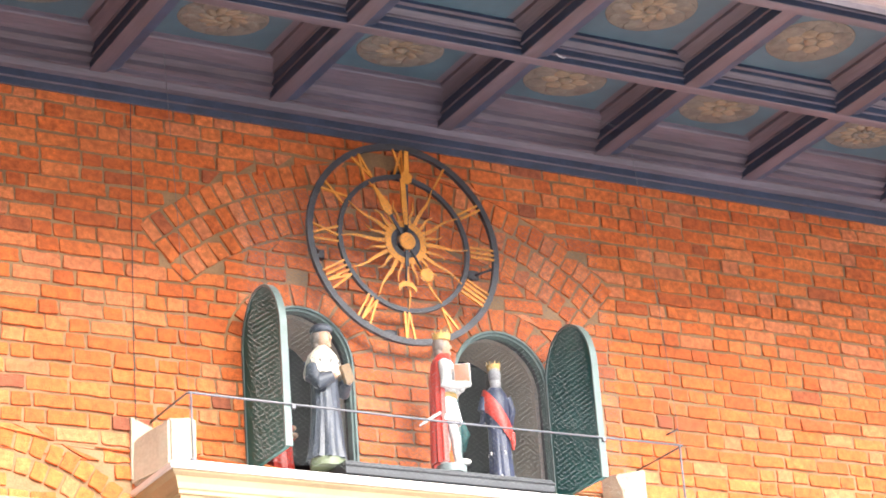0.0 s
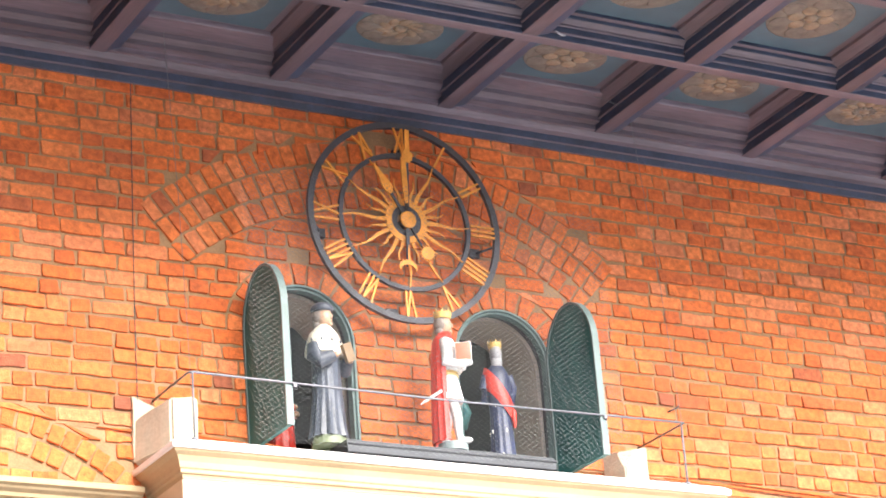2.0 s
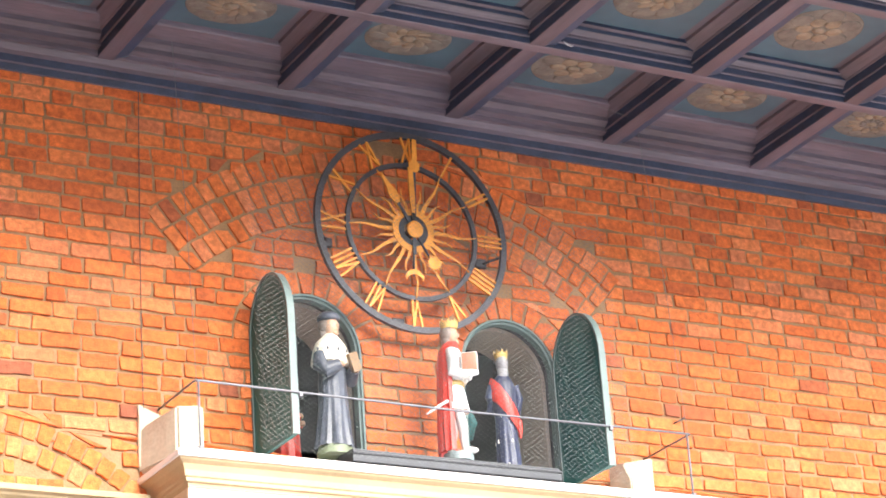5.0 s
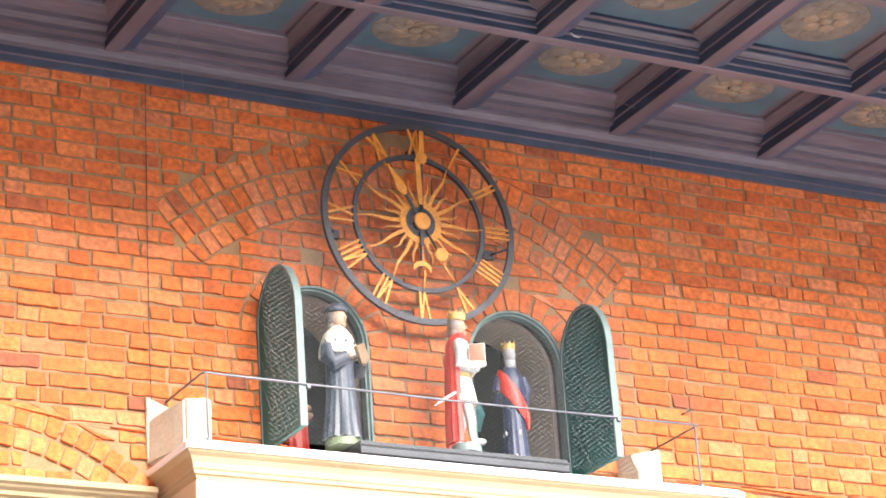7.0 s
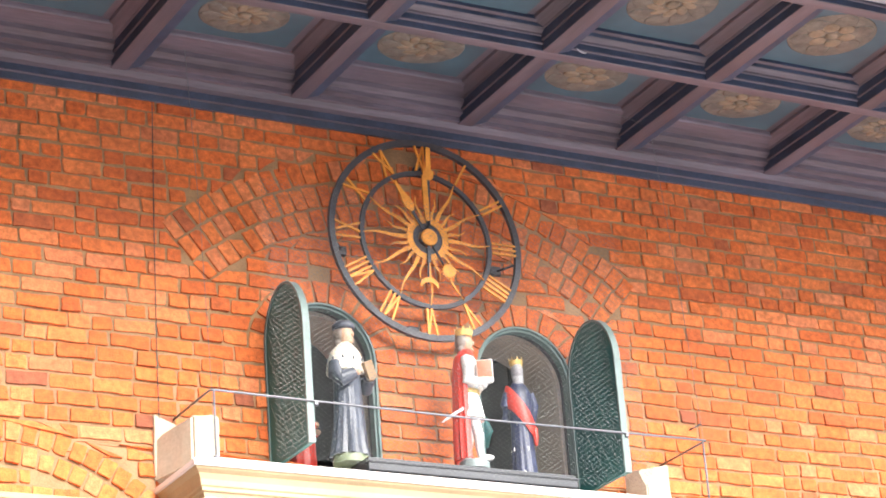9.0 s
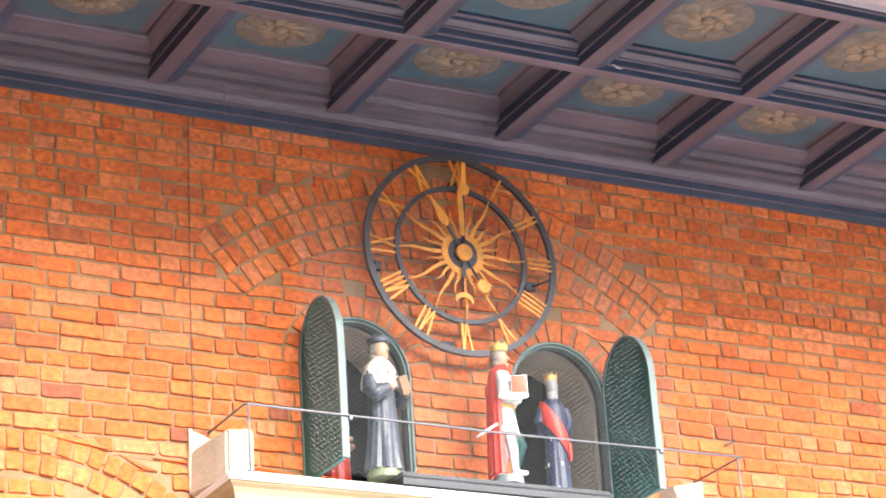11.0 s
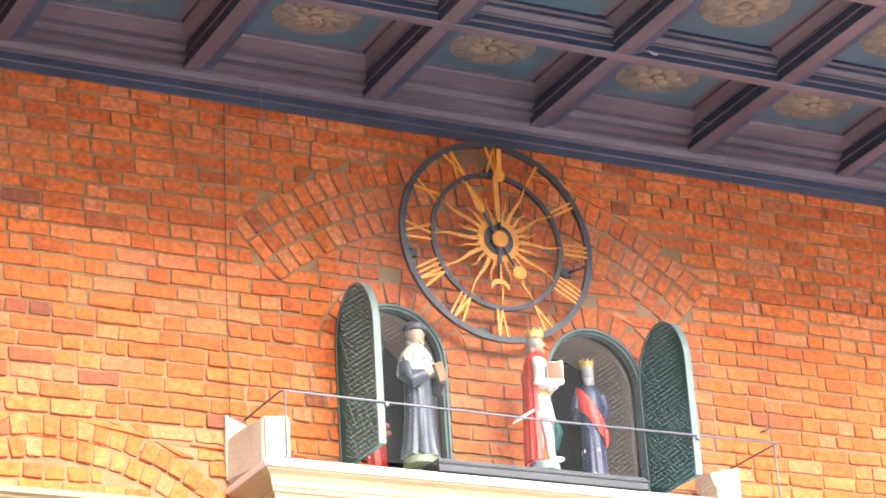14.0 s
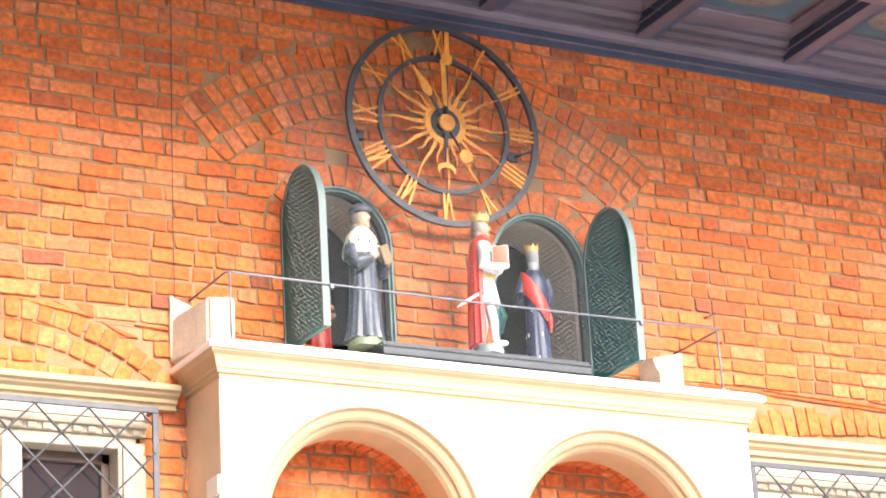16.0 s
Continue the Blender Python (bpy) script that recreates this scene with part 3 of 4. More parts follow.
# short stays to the wall
for a in (187, -7, 262, 85):
    g = bmesh.new()
    c_, s_ = math.cos(radians(a)), math.sin(radians(a))
    tube(g, [(0.53 * c_, 0.012, 7.5 + 0.53 * s_ - 0.03), (0.56 * c_, CY + 0.05, 7.5 + 0.56 * s_ - 0.03), (0.63 * c_, CY, 7.5 + 0.63 * s_)], 0.008, 8)
    box(g, 0.53 * c_ - 0.04, 0.53 * c_ + 0.04, -0.03, 0.011, 7.5 + 0.53 * s_ - 0.06, 7.5 + 0.53 * s_, 0.008)
    part("wall_stay", g, M_IRON, clock)


def plate(bm, outline, y0, y1):
    loft(bm, [[(x, y, z) for x, z in outline] for y in (y0, y1)])


def wavy_ray(a, r0, r1, w, wave):
    """A flame-shaped ray that waves and tapers outwards."""
    L, Rr = [], []
    n = 14
    for i in range(n + 1):
        t = i / n
        r = r0 + (r1 - r0) * t
        off = wave * math.sin(t * 2.3 * math.pi) * (0.3 + 0.7 * t)
        h = w * (1 - t) ** 0.8 + 0.0015
        for lst, q in ((L, off + h), (Rr, off - h)):
            lst.append((r * math.cos(a) - q * math.sin(a), 7.5 + r * math.sin(a) + q * math.cos(a)))
    g = bmesh.new()
    vs = [[g.verts.new((p[0], y, p[1])) for p in side] for y in (CY - 0.022, CY - 0.015) for side in (L, Rr)]
    for i in range(n):
        g.faces.new((vs[0][i], vs[0][i + 1], vs[1][i + 1], vs[1][i]))
        g.faces.new((vs[2][i], vs[3][i], vs[3][i + 1], vs[2][i + 1]))
        g.faces.new((vs[0][i], vs[2][i], vs[2][i + 1], vs[0][i + 1]))
        g.faces.new((vs[1][i], vs[1][i + 1], vs[3][i + 1], vs[3][i]))
    return g


for k in range(24):
    long_ray = k % 2 == 0
    g = wavy_ray(radians(15 * k), 0.125, 0.43 if long_ray else 0.275, 0.0125 if long_ray else 0.0095, 0.009 if k % 4 < 2 else -0.009)
    part("sun_ray", g, M_GOLD, clock)

GLYPH = {"I": ([((0, 0), (0, 1))], 0.22), "V": ([((0.02, 1), (0.22, 0)), ((0.42, 1), (0.22, 0))], 0.44), "X": ([((0, 0), (0.40, 1)), ((0.40, 0), (0, 1))], 0.40)}
for h, word in enumerate(("XII", "I", "II", "III", "IIII", "V", "VI", "VII", "VIII", "IX", "X", "XI")):
    th = radians(90 - 30 * h)
    rad, tan = Vector((math.cos(th), 0, math.sin(th))), Vector((math.sin(th), 0, -math.cos(th)))
    strokes, u = [], 0.0
    for ch in word:
        st, wdt = GLYPH[ch]
        lead = 0.04 if ch != "I" else 0.0
        for p, q in st:
            strokes.append(((p[0] + u + lead, p[1]), (q[0] + u + lead, q[1])))
        u += wdt + lead
    mid = (u - 0.22 if word[-1] == "I" else u) / 2
    size = 0.165
    g = bmesh.new()
    for j, (p, q) in enumerate(strokes):
        A = Vector((0, CY - 0.012, 7.5)) + rad * (0.448 + size * p[1]) + tan * (p[0] - mid) * size * 0.86
        B = Vector((0, CY - 0.012, 7.5)) + rad * (0.448 + size * q[1]) + tan * (q[0] - mid) * size * 0.86
        d = (B - A).normalized()
        sd = Vector((-d.z, 0, d.x)) * 0.0065
        yo = Vector((0, -0.003 - 0.0012 * j, 0))
        yb_ = Vector((0, 0.008, 0))
        loft(g, [[A + sd + yo, A - sd + yo, A - sd + yb_, A + sd + yb_], [B + sd + yo, B - sd + yo, B - sd + yb_, B + sd + yb_]])
    part("numeral", g, M_GOLD, clock)


def hand(name, angle, shaft, tip, label):
    a = radians(angle)
    rad, tan = Vector((math.cos(a), 0, math.sin(a))), Vector((math.sin(a), 0, -math.cos(a)))
    P = lambda r, w, y: Vector((0, y, 7.5)) + rad * r + tan * w
    y0, y1 = CY - 0.040, CY - 0.034
    g = bmesh.new()
    loft(g, [[P(r, w, y0), P(r, -w, y0), P(r, -w, y1), P(r, w, y1)] for r, w in shaft])
    ob = part(name, g, M_IRON, clock, label)
    g = bmesh.new()
    loft(g, [[P(r, w, y0 - 0.003), P(r, -w, y0 - 0.003), P(r, -w, y1 - 0.002), P(r, w, y1 - 0.002)] for r, w in tip])
    part("hand_tip", g, M_GOLD, ob, "gilded tip")


hand("hour_hand", 121, [(-0.05, 0.012), (0.20, 0.009)], [(0.19, 0.010), (0.22, 0.030), (0.26, 0.032), (0.31, 0.018), (0.40, 0.006)], "dark iron hour hand")
hand("minute_hand", 86.5, [(-0.16, 0.012), (0.38, 0.011)], [(0.38, 0.012), (0.40, 0.034), (0.44, 0.036), (0.46, 0.018), (0.60, 0.014)], "dark iron minute hand")
hand("day_hand", 90.5, [(0.0, 0.010), (0.12, 0.010)], [(0.11, 0.012), (0.20, 0.018), (0.41, 0.016)], "gilded day hand")
# sun and moon markers on their arms
for nm, ang, rr in (("moon_marker", 266, 0.30), ("sun_marker", 300, 0.235)):
    a = radians(ang)
    rad = Vector((math.cos(a), 0, math.sin(a)))
    g = bmesh.new()
    c0 = Vector((0, CY - 0.03, 7.5))
    tube(g, [c0, c0 + rad * rr], 0.007, 6)
    arm = part(nm, g, M_IRON, clock)
    ctr = c0 + rad * rr
    g = bmesh.new()
    if nm == "sun_marker":
        pts = []
        for j in range(32):
            b, q = 2 * math.pi * j / 32, (0.056 if j % 2 else 0.036)
            pts.append((ctr.x + q * math.cos(b), ctr.z + q * math.sin(b)))
    else:
        pts = [(ctr.x + 0.062 * math.cos(radians(b)), ctr.z - 0.012 + 0.050 * math.sin(radians(b))) for b in range(-15, 196, 15)]
        pts += [(ctr.x + 0.050 * math.cos(radians(b)), ctr.z - 0.03 + 0.036 * math.sin(radians(b))) for b in range(180, -1, -15)]
    plate(g, pts, CY - 0.046, CY - 0.038)
    part("emblem", g, M_GOLD, arm, "gilded sun" if nm == "sun_marker" else "gilded crescent moon")

# ---- railing ----
RY, RZ = -0.52, 6.25
RX0, RX1 = -1.622, 1.585
rail = thing("balcony_railing", "thin grey iron railing round the top of the oriel", "railing", "", "", (0, RY, 5.87))
g = bmesh.new()
tube(g, [(RX0, 0.01, RZ), (RX0, RY + 0.02, RZ), (RX0 + 0.006, RY + 0.006, RZ), (RX0 + 0.02, RY, RZ), (0, RY, RZ - 0.012), (RX1, RY, RZ), (RX1 + 0.004, RY + 0.01, RZ), (RX1 + 0.004, 0.01, RZ)], 0.0068, 8)
part("handrail", g, M_GALV, rail, "", True)
for x in (RX0 + 0.02, RX1 - 0.02):
    g = bmesh.new()
    tube(g, [(x, RY, 5.84), (x, RY, RZ)], 0.0062, 8)
    tube(g, [(x, RY, 5.855), (x, RY, 5.875)], 0.02, 10)
    part("post", g, M_GALV, rail, "", True)
for x in (-0.99, 1.03):
    g = bmesh.new()
    box(g, x - 0.012, x + 0.012, RY - 0.010, RY + 0.02, RZ - 0.03, RZ - 0.004, 0.004)
    part("clip", g, M_GALV, rail)

# ---- stone blocks at both ends of the oriel's top ----
def hewn(bm, front, back, bevel, seed):
    """A hewn block between a front and a back face, each of (x0, x1, y, z0, z1 at x0, z1 at x1), with worn edges and an uneven skin."""
    vs = []
    for x0, x1, y, z0, za, zb in (front, back):
        vs.append([bm.verts.new(p) for p in ((x0, y, z0), (x1, y, z0), (x1, y, zb), (x0, y, za))])
    a, b = vs
    for q in ((a[0], a[1], a[2], a[3]), (b[3], b[2], b[1], b[0])) + tuple((a[i], b[i], b[(i + 1) % 4], a[(i + 1) % 4]) for i in range(4)):
        bm.faces.new(q)
    bmesh.ops.subdivide_edges(bm, edges=bm.edges[:], cuts=3, use_grid_fill=True)
    r = random.Random(seed)
    bmesh.ops.bevel(bm, geom=[e for e in bm.edges if len(e.link_faces) == 2 and e.calc_face_angle() > 0.6], offset=bevel, segments=2, affect="EDGES")
    for v in bm.verts:
        n = noise.noise_vector(v.co * 9.0 + Vector((seed, 0, 0)))
        v.co += n * 0.007


st = thing("stone_block", "weathered pale limestone block beside the brick wall", "stone block", "stone blocks on the oriel", "", (-1.54, -0.15, 5.905))
g = bmesh.new()
hewn(g, (-1.640, -1.480, -0.30, 5.895, 6.180, 6.195), (-1.752, -1.470, 0.0, 5.862, 6.120, 6.180), 0.014, 1)
part("block", g, M_PALE, st)
g = bmesh.new()
hewn(g, (-1.752, -1.600, -0.030, 5.90, 6.265, 6.200), (-1.752, -1.600, 0.004, 5.90, 6.265, 6.200), 0.004, 2)
part("rear_slab", g, M_PALE, st, "pale stone slab set against the bricks")
st = thing("stone_block", "small chipped pale limestone block beside the brick wall", "stone block", "stone blocks on the oriel", "", (1.45, -0.1, 5.905))
g = bmesh.new()
hewn(g, (1.345, 1.515, -0.21, 5.895, 6.150, 6.185), (1.325, 1.480, 0.0, 5.895, 6.190, 6.200), 0.008, 3)
bmesh.ops.bisect_plane(g, geom=g.verts[:] + g.edges[:] + g.faces[:], plane_co=(1.370, -0.20, 6.09), plane_no=(-0.62, -0.70, 0.36), clear_outer=True)
bmesh.ops.holes_fill(g, edges=g.edges[:], sides=0)
part("block", g, M_PALE, st)


# ---- carved figures, each one plain mesh ----
def folds_ring(cx, cy, z, rx, ry, amp, n=48, k=14, ph=0.0):
    out = []
    for i in range(n):
        a = 2 * math.pi * i / n
        m = 1 + amp * (0.6 * math.sin(k * a + ph) + 0.4 * math.sin((k // 2 + 1) * a + 1.3 + ph))
        out.append((cx + rx * m * math.cos(a), cy + ry * m * math.sin(a), z))
    return out


def robe(bm, prof, mi, k=14, ph=0.0):
    loft(bm, [folds_ring(cx, cy, z, rx, ry, amp, 48, k, ph) for cx, cy, z, rx, ry, amp in prof], True, True, mi)


def head(bm, z, skin, hair, s=1.0):
    """Faces -y."""
    ball(bm, (0, 0, z), (0.047 * s, 0.054 * s, 0.066 * s), skin, 14, 10)
    ball(bm, (0, -0.052 * s, z - 0.004), (0.009, 0.014, 0.017), skin, 8, 6)
    ball(bm, (0, -0.040 * s, z - 0.047), (0.022, 0.018, 0.017), skin, 8, 6)
    ball(bm, (0, 0.016, z + 0.004), (0.054 * s, 0.052 * s, 0.066 * s), hair, 14, 8)
    ball(bm, (0, 0.024, z - 0.05), (0.050 * s, 0.036 * s, 0.055 * s), hair, 12, 8)
    tube(bm, [(0, 0.004, z - 0.10), (0, 0.0, z - 0.03)], 0.033 * s, 10, skin)


def crown(bm, z, r, mi):
    n = 32
    lo = [(r * math.cos(2 * math.pi * i / n), r * math.sin(2 * math.pi * i / n), z) for i in range(n)]
    hi = [(r * 1.16 * math.cos(2 * math.pi * i / n), r * 1.16 * math.sin(2 * math.pi * i / n), z + 0.030 + (0.030 if i % 4 == 0 else 0.013 if i % 2 == 0 else 0.0)) for i in range(n)]
    hj = [(0.9 * x, 0.9 * y, q - 0.004) for x, y, q in hi]
    lj = [(0.9 * x, 0.9 * y, q) for x, y, q in lo]
    loft(bm, [lj, lo, hi, hj, lj], True, False, mi)
    ball(bm, (0, 0, z + 0.012), (r * 0.9, r * 0.9, 0.02), mi, 12, 5)


def arm(bm, side, pts, r, sleeve, hand_mi):
    tube(bm, [(side * x, y, z) for x, y, z in pts], r, 12, sleeve)
    x, y, z = pts[-1]
    ball(bm, (side * x, y - 0.01, z), (0.02, 0.026, 0.02), hand_mi, 10, 6)


def plinth(bm, mi, rx=0.125, ry=0.105, h=0.05):
    for q, z0, z1 in ((1.0, 0.0, h * 0.7), (0.94, h * 0.7, h)):
        a = [(rx * q * math.cos(radians(22.5 + 45 * i)) * 1.05, ry * q * math.sin(radians(22.5 + 45 * i)) * 1.05) for i in range(8)]
        loft(bm, [[(x, y, z0) for x, y in a], [(x, y, z1) for x, y in a]], True, True, mi)


def statue(bm, mats, label, x, y, turn, tall, slim=0.88):
    me = mesh_of("statue", bm, mats, True)
    me.set_sharp_from_angle(angle=radians(50))
    ob = new("statue", me)
    ob.matrix_basis = Matrix.Translation((x, y, FLOOR)) @ Matrix.Rotation(radians(turn), 4, "Z") @ Matrix.Diagonal((slim, slim, tall / 0.90, 1))
    return tagged(ob, label, "statue", "carved figures of the clock")


def half_cape(bm, prof, mi, spread=105, thick=0.012):
    n = 26
    rings = []
    for z, rx, ry, amp in prof:
        o, inn = [], []
        for i in range(n + 1):
            a = radians(90 - spread + 2 * spread * i / n)
            m = 1 + amp * math.sin(i * 1.9)
            o.append((rx * m * math.cos(a), ry * m * math.sin(a), z))
            inn.append(((rx - thick) * math.cos(a), (ry - thick) * math.sin(a), z))
        rings.append(o + inn[::-1])
    loft(bm, rings, True, True, mi)


# king in white with a red cloak
b = bmesh.new()
plinth(b, 5)
for sx, fy in ((-1, -0.055), (1, 0.045)):
    tube(b, [(sx * 0.042, fy, 0.06), (sx * 0.042, fy * 0.8, 0.12), (sx * 0.044, fy * 0.7 - 0.006, 0.20), (sx * 0.045, fy * 0.5, 0.29), (sx * 0.045, 0, 0.40)], [0.026, 0.025, 0.034, 0.033, 0.042], 12, 1)
    ball(b, (sx * 0.042, fy - 0.028, 0.065), (0.025, 0.055, 0.02), 1, 10, 6)
robe(b, [(0, 0, 0.315, 0.104, 0.096, 0.07), (0, 0, 0.335, 0.104, 0.094, 0.06), (0, 0, 0.41, 0.094, 0.08, 0.03), (0, 0, 0.475, 0.078, 0.064, 0.0), (0, 0, 0.50, 0.082, 0.066, 0),
         (0, 0, 0.60, 0.098, 0.074, 0), (0, 0, 0.68, 0.098, 0.068, 0), (0, 0, 0.715, 0.06, 0.05, 0), (0, 0, 0.735, 0.04, 0.04, 0)], 0, 11)
robe(b, [(0, 0, 0.465, 0.084, 0.070, 0), (0, 0, 0.468, 0.088, 0.073, 0), (0, 0, 0.492, 0.088, 0.073, 0), (0, 0, 0.495, 0.084, 0.070, 0)], 4)
half_cape(b, [(0.06, 0.115, 0.125, 0.06), (0.20, 0.112, 0.12, 0.06), (0.42, 0.108, 0.108, 0.05), (0.60, 0.118, 0.10, 0.02), (0.69, 0.112, 0.086, 0.0), (0.725, 0.07, 0.062, 0)], 2, 88)
robe(b, [(0, 0.004, 0.70, 0.085, 0.066, 0), (0, 0.004, 0.72, 0.075, 0.06, 0), (0, 0.004, 0.75, 0.046, 0.046, 0)], 2)
arm(b, 1, [(0.098, 0.0, 0.675), (0.122, -0.004, 0.60), (0.118, -0.012, 0.535), (0.085, -0.065, 0.525), (0.045, -0.095, 0.540)], [0.034, 0.034, 0.032, 0.027, 0.022], 0, 1)
arm(b, -1, [(0.098, 0.0, 0.675), (0.122, -0.004, 0.60), (0.122, 0.004, 0.535), (0.115, -0.07, 0.516), (0.100, -0.140, 0.524)], [0.036, 0.036, 0.034, 0.028, 0.022], 1, 1)
box(b, -0.104, -0.062, -0.172, -0.064, 0.532, 0.655, 0.004, 6)
tube(b, [(-0.112, 0.185, 0.285), (-0.115, 0.14, 0.310), (-0.11, 0.04, 0.36)], [0.004, 0.011, 0.010], 8, 1)
head(b, 0.80, 3, 7)
crown(b, 0.838, 0.053, 4)
statue(b, [P_WHITE, P_MAIL, P_RED, P_SKIN, P_GOLD, P_BASE, P_ROSE, P_HAIR], "carved king in white tunic and red cloak holding a book", 0.095, -0.325, 60, 0.885)

# scholar in a dark gown with an ermine cape
b = bmesh.new()
plinth(b, 4)
robe(b, [(0, 0.01, 0.05, 0.128, 0.115, 0.10), (0, 0.008, 0.12, 0.112, 0.10, 0.10), (0, 0, 0.30, 0.098, 0.085, 0.07), (0, 0, 0.47, 0.092, 0.078, 0.04), (0, 0, 0.60, 0.10, 0.08, 0.0), (0, 0, 0.70, 0.09, 0.066, 0)], 0, 15)
robe(b, [(0, 0, 0.555, 0.146, 0.108, 0.03), (0, 0, 0.565, 0.150, 0.112, 0.03), (0, 0, 0.63, 0.135, 0.10, 0.01), (0, 0, 0.69, 0.108, 0.08, 0.0), (0, 0, 0.73, 0.06, 0.055, 0), (0, 0, 0.75, 0.04, 0.04, 0)], 1, 13)
for sx in (1, -1):
    arm(b, sx, [(0.115, 0.0, 0.60), (0.135, -0.01, 0.53), (0.122, -0.05, 0.495), (0.075, -0.115, 0.525)], [0.042, 0.05, 0.05, 0.034], 0, 2)
for i in range(22):
    a = 2 * math.pi * i / 22
    ball(b, (0.137 * math.cos(a), 0.103 * math.sin(a), 0.60 + 0.03 * (i % 2)), (0.006, 0.006, 0.013), 0, 5, 4)
vs = box(b, -0.030, 0.030, -0.016, 0.016, -0.055, 0.055, 0.0, 5)
lean = Matrix.Translation((0.045, -0.135, 0.565)) @ Matrix.Rotation(radians(-28), 4, "Y") @ Matrix.Rotation(radians(-25), 4, "Z")
for v in vs:
    v.co = lean @ v.co
head(b, 0.80, 2, 3, 1.1)
robe(b, [(0, 0.004, 0.838, 0.064, 0.066, 0), (0, 0.004, 0.85, 0.068, 0.072, 0), (0, 0.004, 0.868, 0.066, 0.068, 0), (0, 0.004, 0.884, 0.05, 0.05, 0)], 0)
robe(b, [(0, 0.004, 0.835, 0.056, 0.058, 0), (0, 0.004, 0.85, 0.058, 0.06, 0), (0, 0.004, 0.868, 0.056, 0.056, 0), (0, 0.004, 0.876, 0.045, 0.045, 0)], 0)
statue(b, [P_BLACK, P_CREAM, P_SKIN, P_HAIR, P_BASEG, paint("book_paint", (0.24, 0.15, 0.08))], "carved scholar in blue-black gown and white ermine cape with a book", -0.645, -0.235, 30, 0.88, 0.95)

# king in a navy gown with a red sash
b = bmesh.new()
plinth(b, 4)
robe(b, [(0, 0.0, 0.05, 0.118, 0.105, 0.10), (0, 0.0, 0.14, 0.105, 0.095, 0.09), (0, 0, 0.32, 0.094, 0.082, 0.05), (0, 0, 0.45, 0.088, 0.074, 0.02), (0, 0, 0.58, 0.104, 0.080, 0.0), (0, 0, 0.66, 0.104, 0.072, 0),
         (0, 0, 0.71, 0.07, 0.056, 0), (0, 0, 0.74, 0.04, 0.04, 0)], 0, 13)
for sx in (1, -1):
    arm(b, sx, [(0.098, 0.0, 0.66), (0.126, -0.004, 0.58), (0.115, -0.03, 0.51), (0.08, -0.09, 0.53)], [0.036, 0.040, 0.038, 0.026], 0, 2)
sash = []
for i in range(30):
    a = 2 * math.pi * i / 30
    ct, z = (math.cos(a), math.sin(a)), 0.525 + 0.115 * math.cos(a)
    rx, ry = 0.112, 0.092
    wz = 0.075
    sash.append([(rx * ct[0], ry * ct[1], z - wz), (1.10 * rx * ct[0], 1.10 * ry * ct[1], z - 0.5 * wz), (1.06 * rx * ct[0], 1.06 * ry * ct[1], z), (1.10 * rx * ct[0], 1.10 * ry * ct[1], z + 0.5 * wz), (rx * 0.96 * ct[0], 0.96 * ry * ct[1], z + wz)])
sash.append(sash[0])
loft(b, sash, True, False, 1)
tube(b, [(-0.10, 0.05, 0.42), (-0.100, 0.06, 0.36), (-0.098, 0.06, 0.31)], [0.026, 0.022, 0.010], 10, 1)
for i in range(14):
    a = 2 * math.pi * i / 14
    zz = 0.13 + 0.16 * (i % 3)
    rr = 0.108 - 0.05 * (zz - 0.13) / 0.5
    ball(b, (rr * 1.04 * math.cos(a), rr * 0.92 * math.sin(a), zz), (0.008, 0.008, 0.015), 6, 6, 5)
head(b, 0.80, 2, 3)
ball(b, (0, -0.03, 0.752), (0.03, 0.025, 0.05), 3, 10, 6)
crown(b, 0.840, 0.052, 5)
statue(b, [P_NAVY, P_RED, P_SKIN, P_GREY, P_BASE, P_GOLD, P_WHITE], "carved crowned figure in navy gown with a red sash", 0.640, 0.02, 165, 0.875, 0.72)

# two more figures on the turntable, inside the chamber
b = bmesh.new()
plinth(b, 3)
robe(b, [(0, 0.0, 0.05, 0.125, 0.11, 0.08), (0, 0.0, 0.14, 0.112, 0.10, 0.08), (0, 0, 0.35, 0.10, 0.088, 0.05), (0, 0, 0.50, 0.102, 0.084, 0.03), (0, 0, 0.64, 0.108, 0.078, 0.0), (0, 0, 0.70, 0.07, 0.056, 0), (0, 0, 0.74, 0.04, 0.04, 0)], 0, 16)
robe(b, [(0, 0, 0.675, 0.10, 0.074, 0), (0, 0, 0.685, 0.102, 0.075, 0), (0, 0, 0.715, 0.072, 0.058, 0), (0, 0, 0.73, 0.045, 0.045, 0)], 1)
for sx in (1, -1):
    arm(b, sx, [(0.10, 0.0, 0.65), (0.13, -0.004, 0.57), (0.118, -0.03, 0.50), (0.08, -0.09, 0.52)], [0.038, 0.046, 0.044, 0.03], 0, 2)
head(b, 0.79, 2, 2)
robe(b, [(0, 0.004, 0.80, 0.058, 0.062, 0), (0, 0.004, 0.82, 0.072, 0.074, 0), (0, 0.004, 0.85, 0.066, 0.068, 0), (0, 0.004, 0.87, 0.03, 0.03, 0)], 4)
statue(b, [P_TEAL, P_CREAM, P_SKIN, P_BASE, paint("blue_cap_paint", (0.10, 0.18, 0.24))], "carved figure in a teal gown with a pale collar", 0.53, 0.45, 175, 0.86)
b = bmesh.new()
plinth(b, 2)
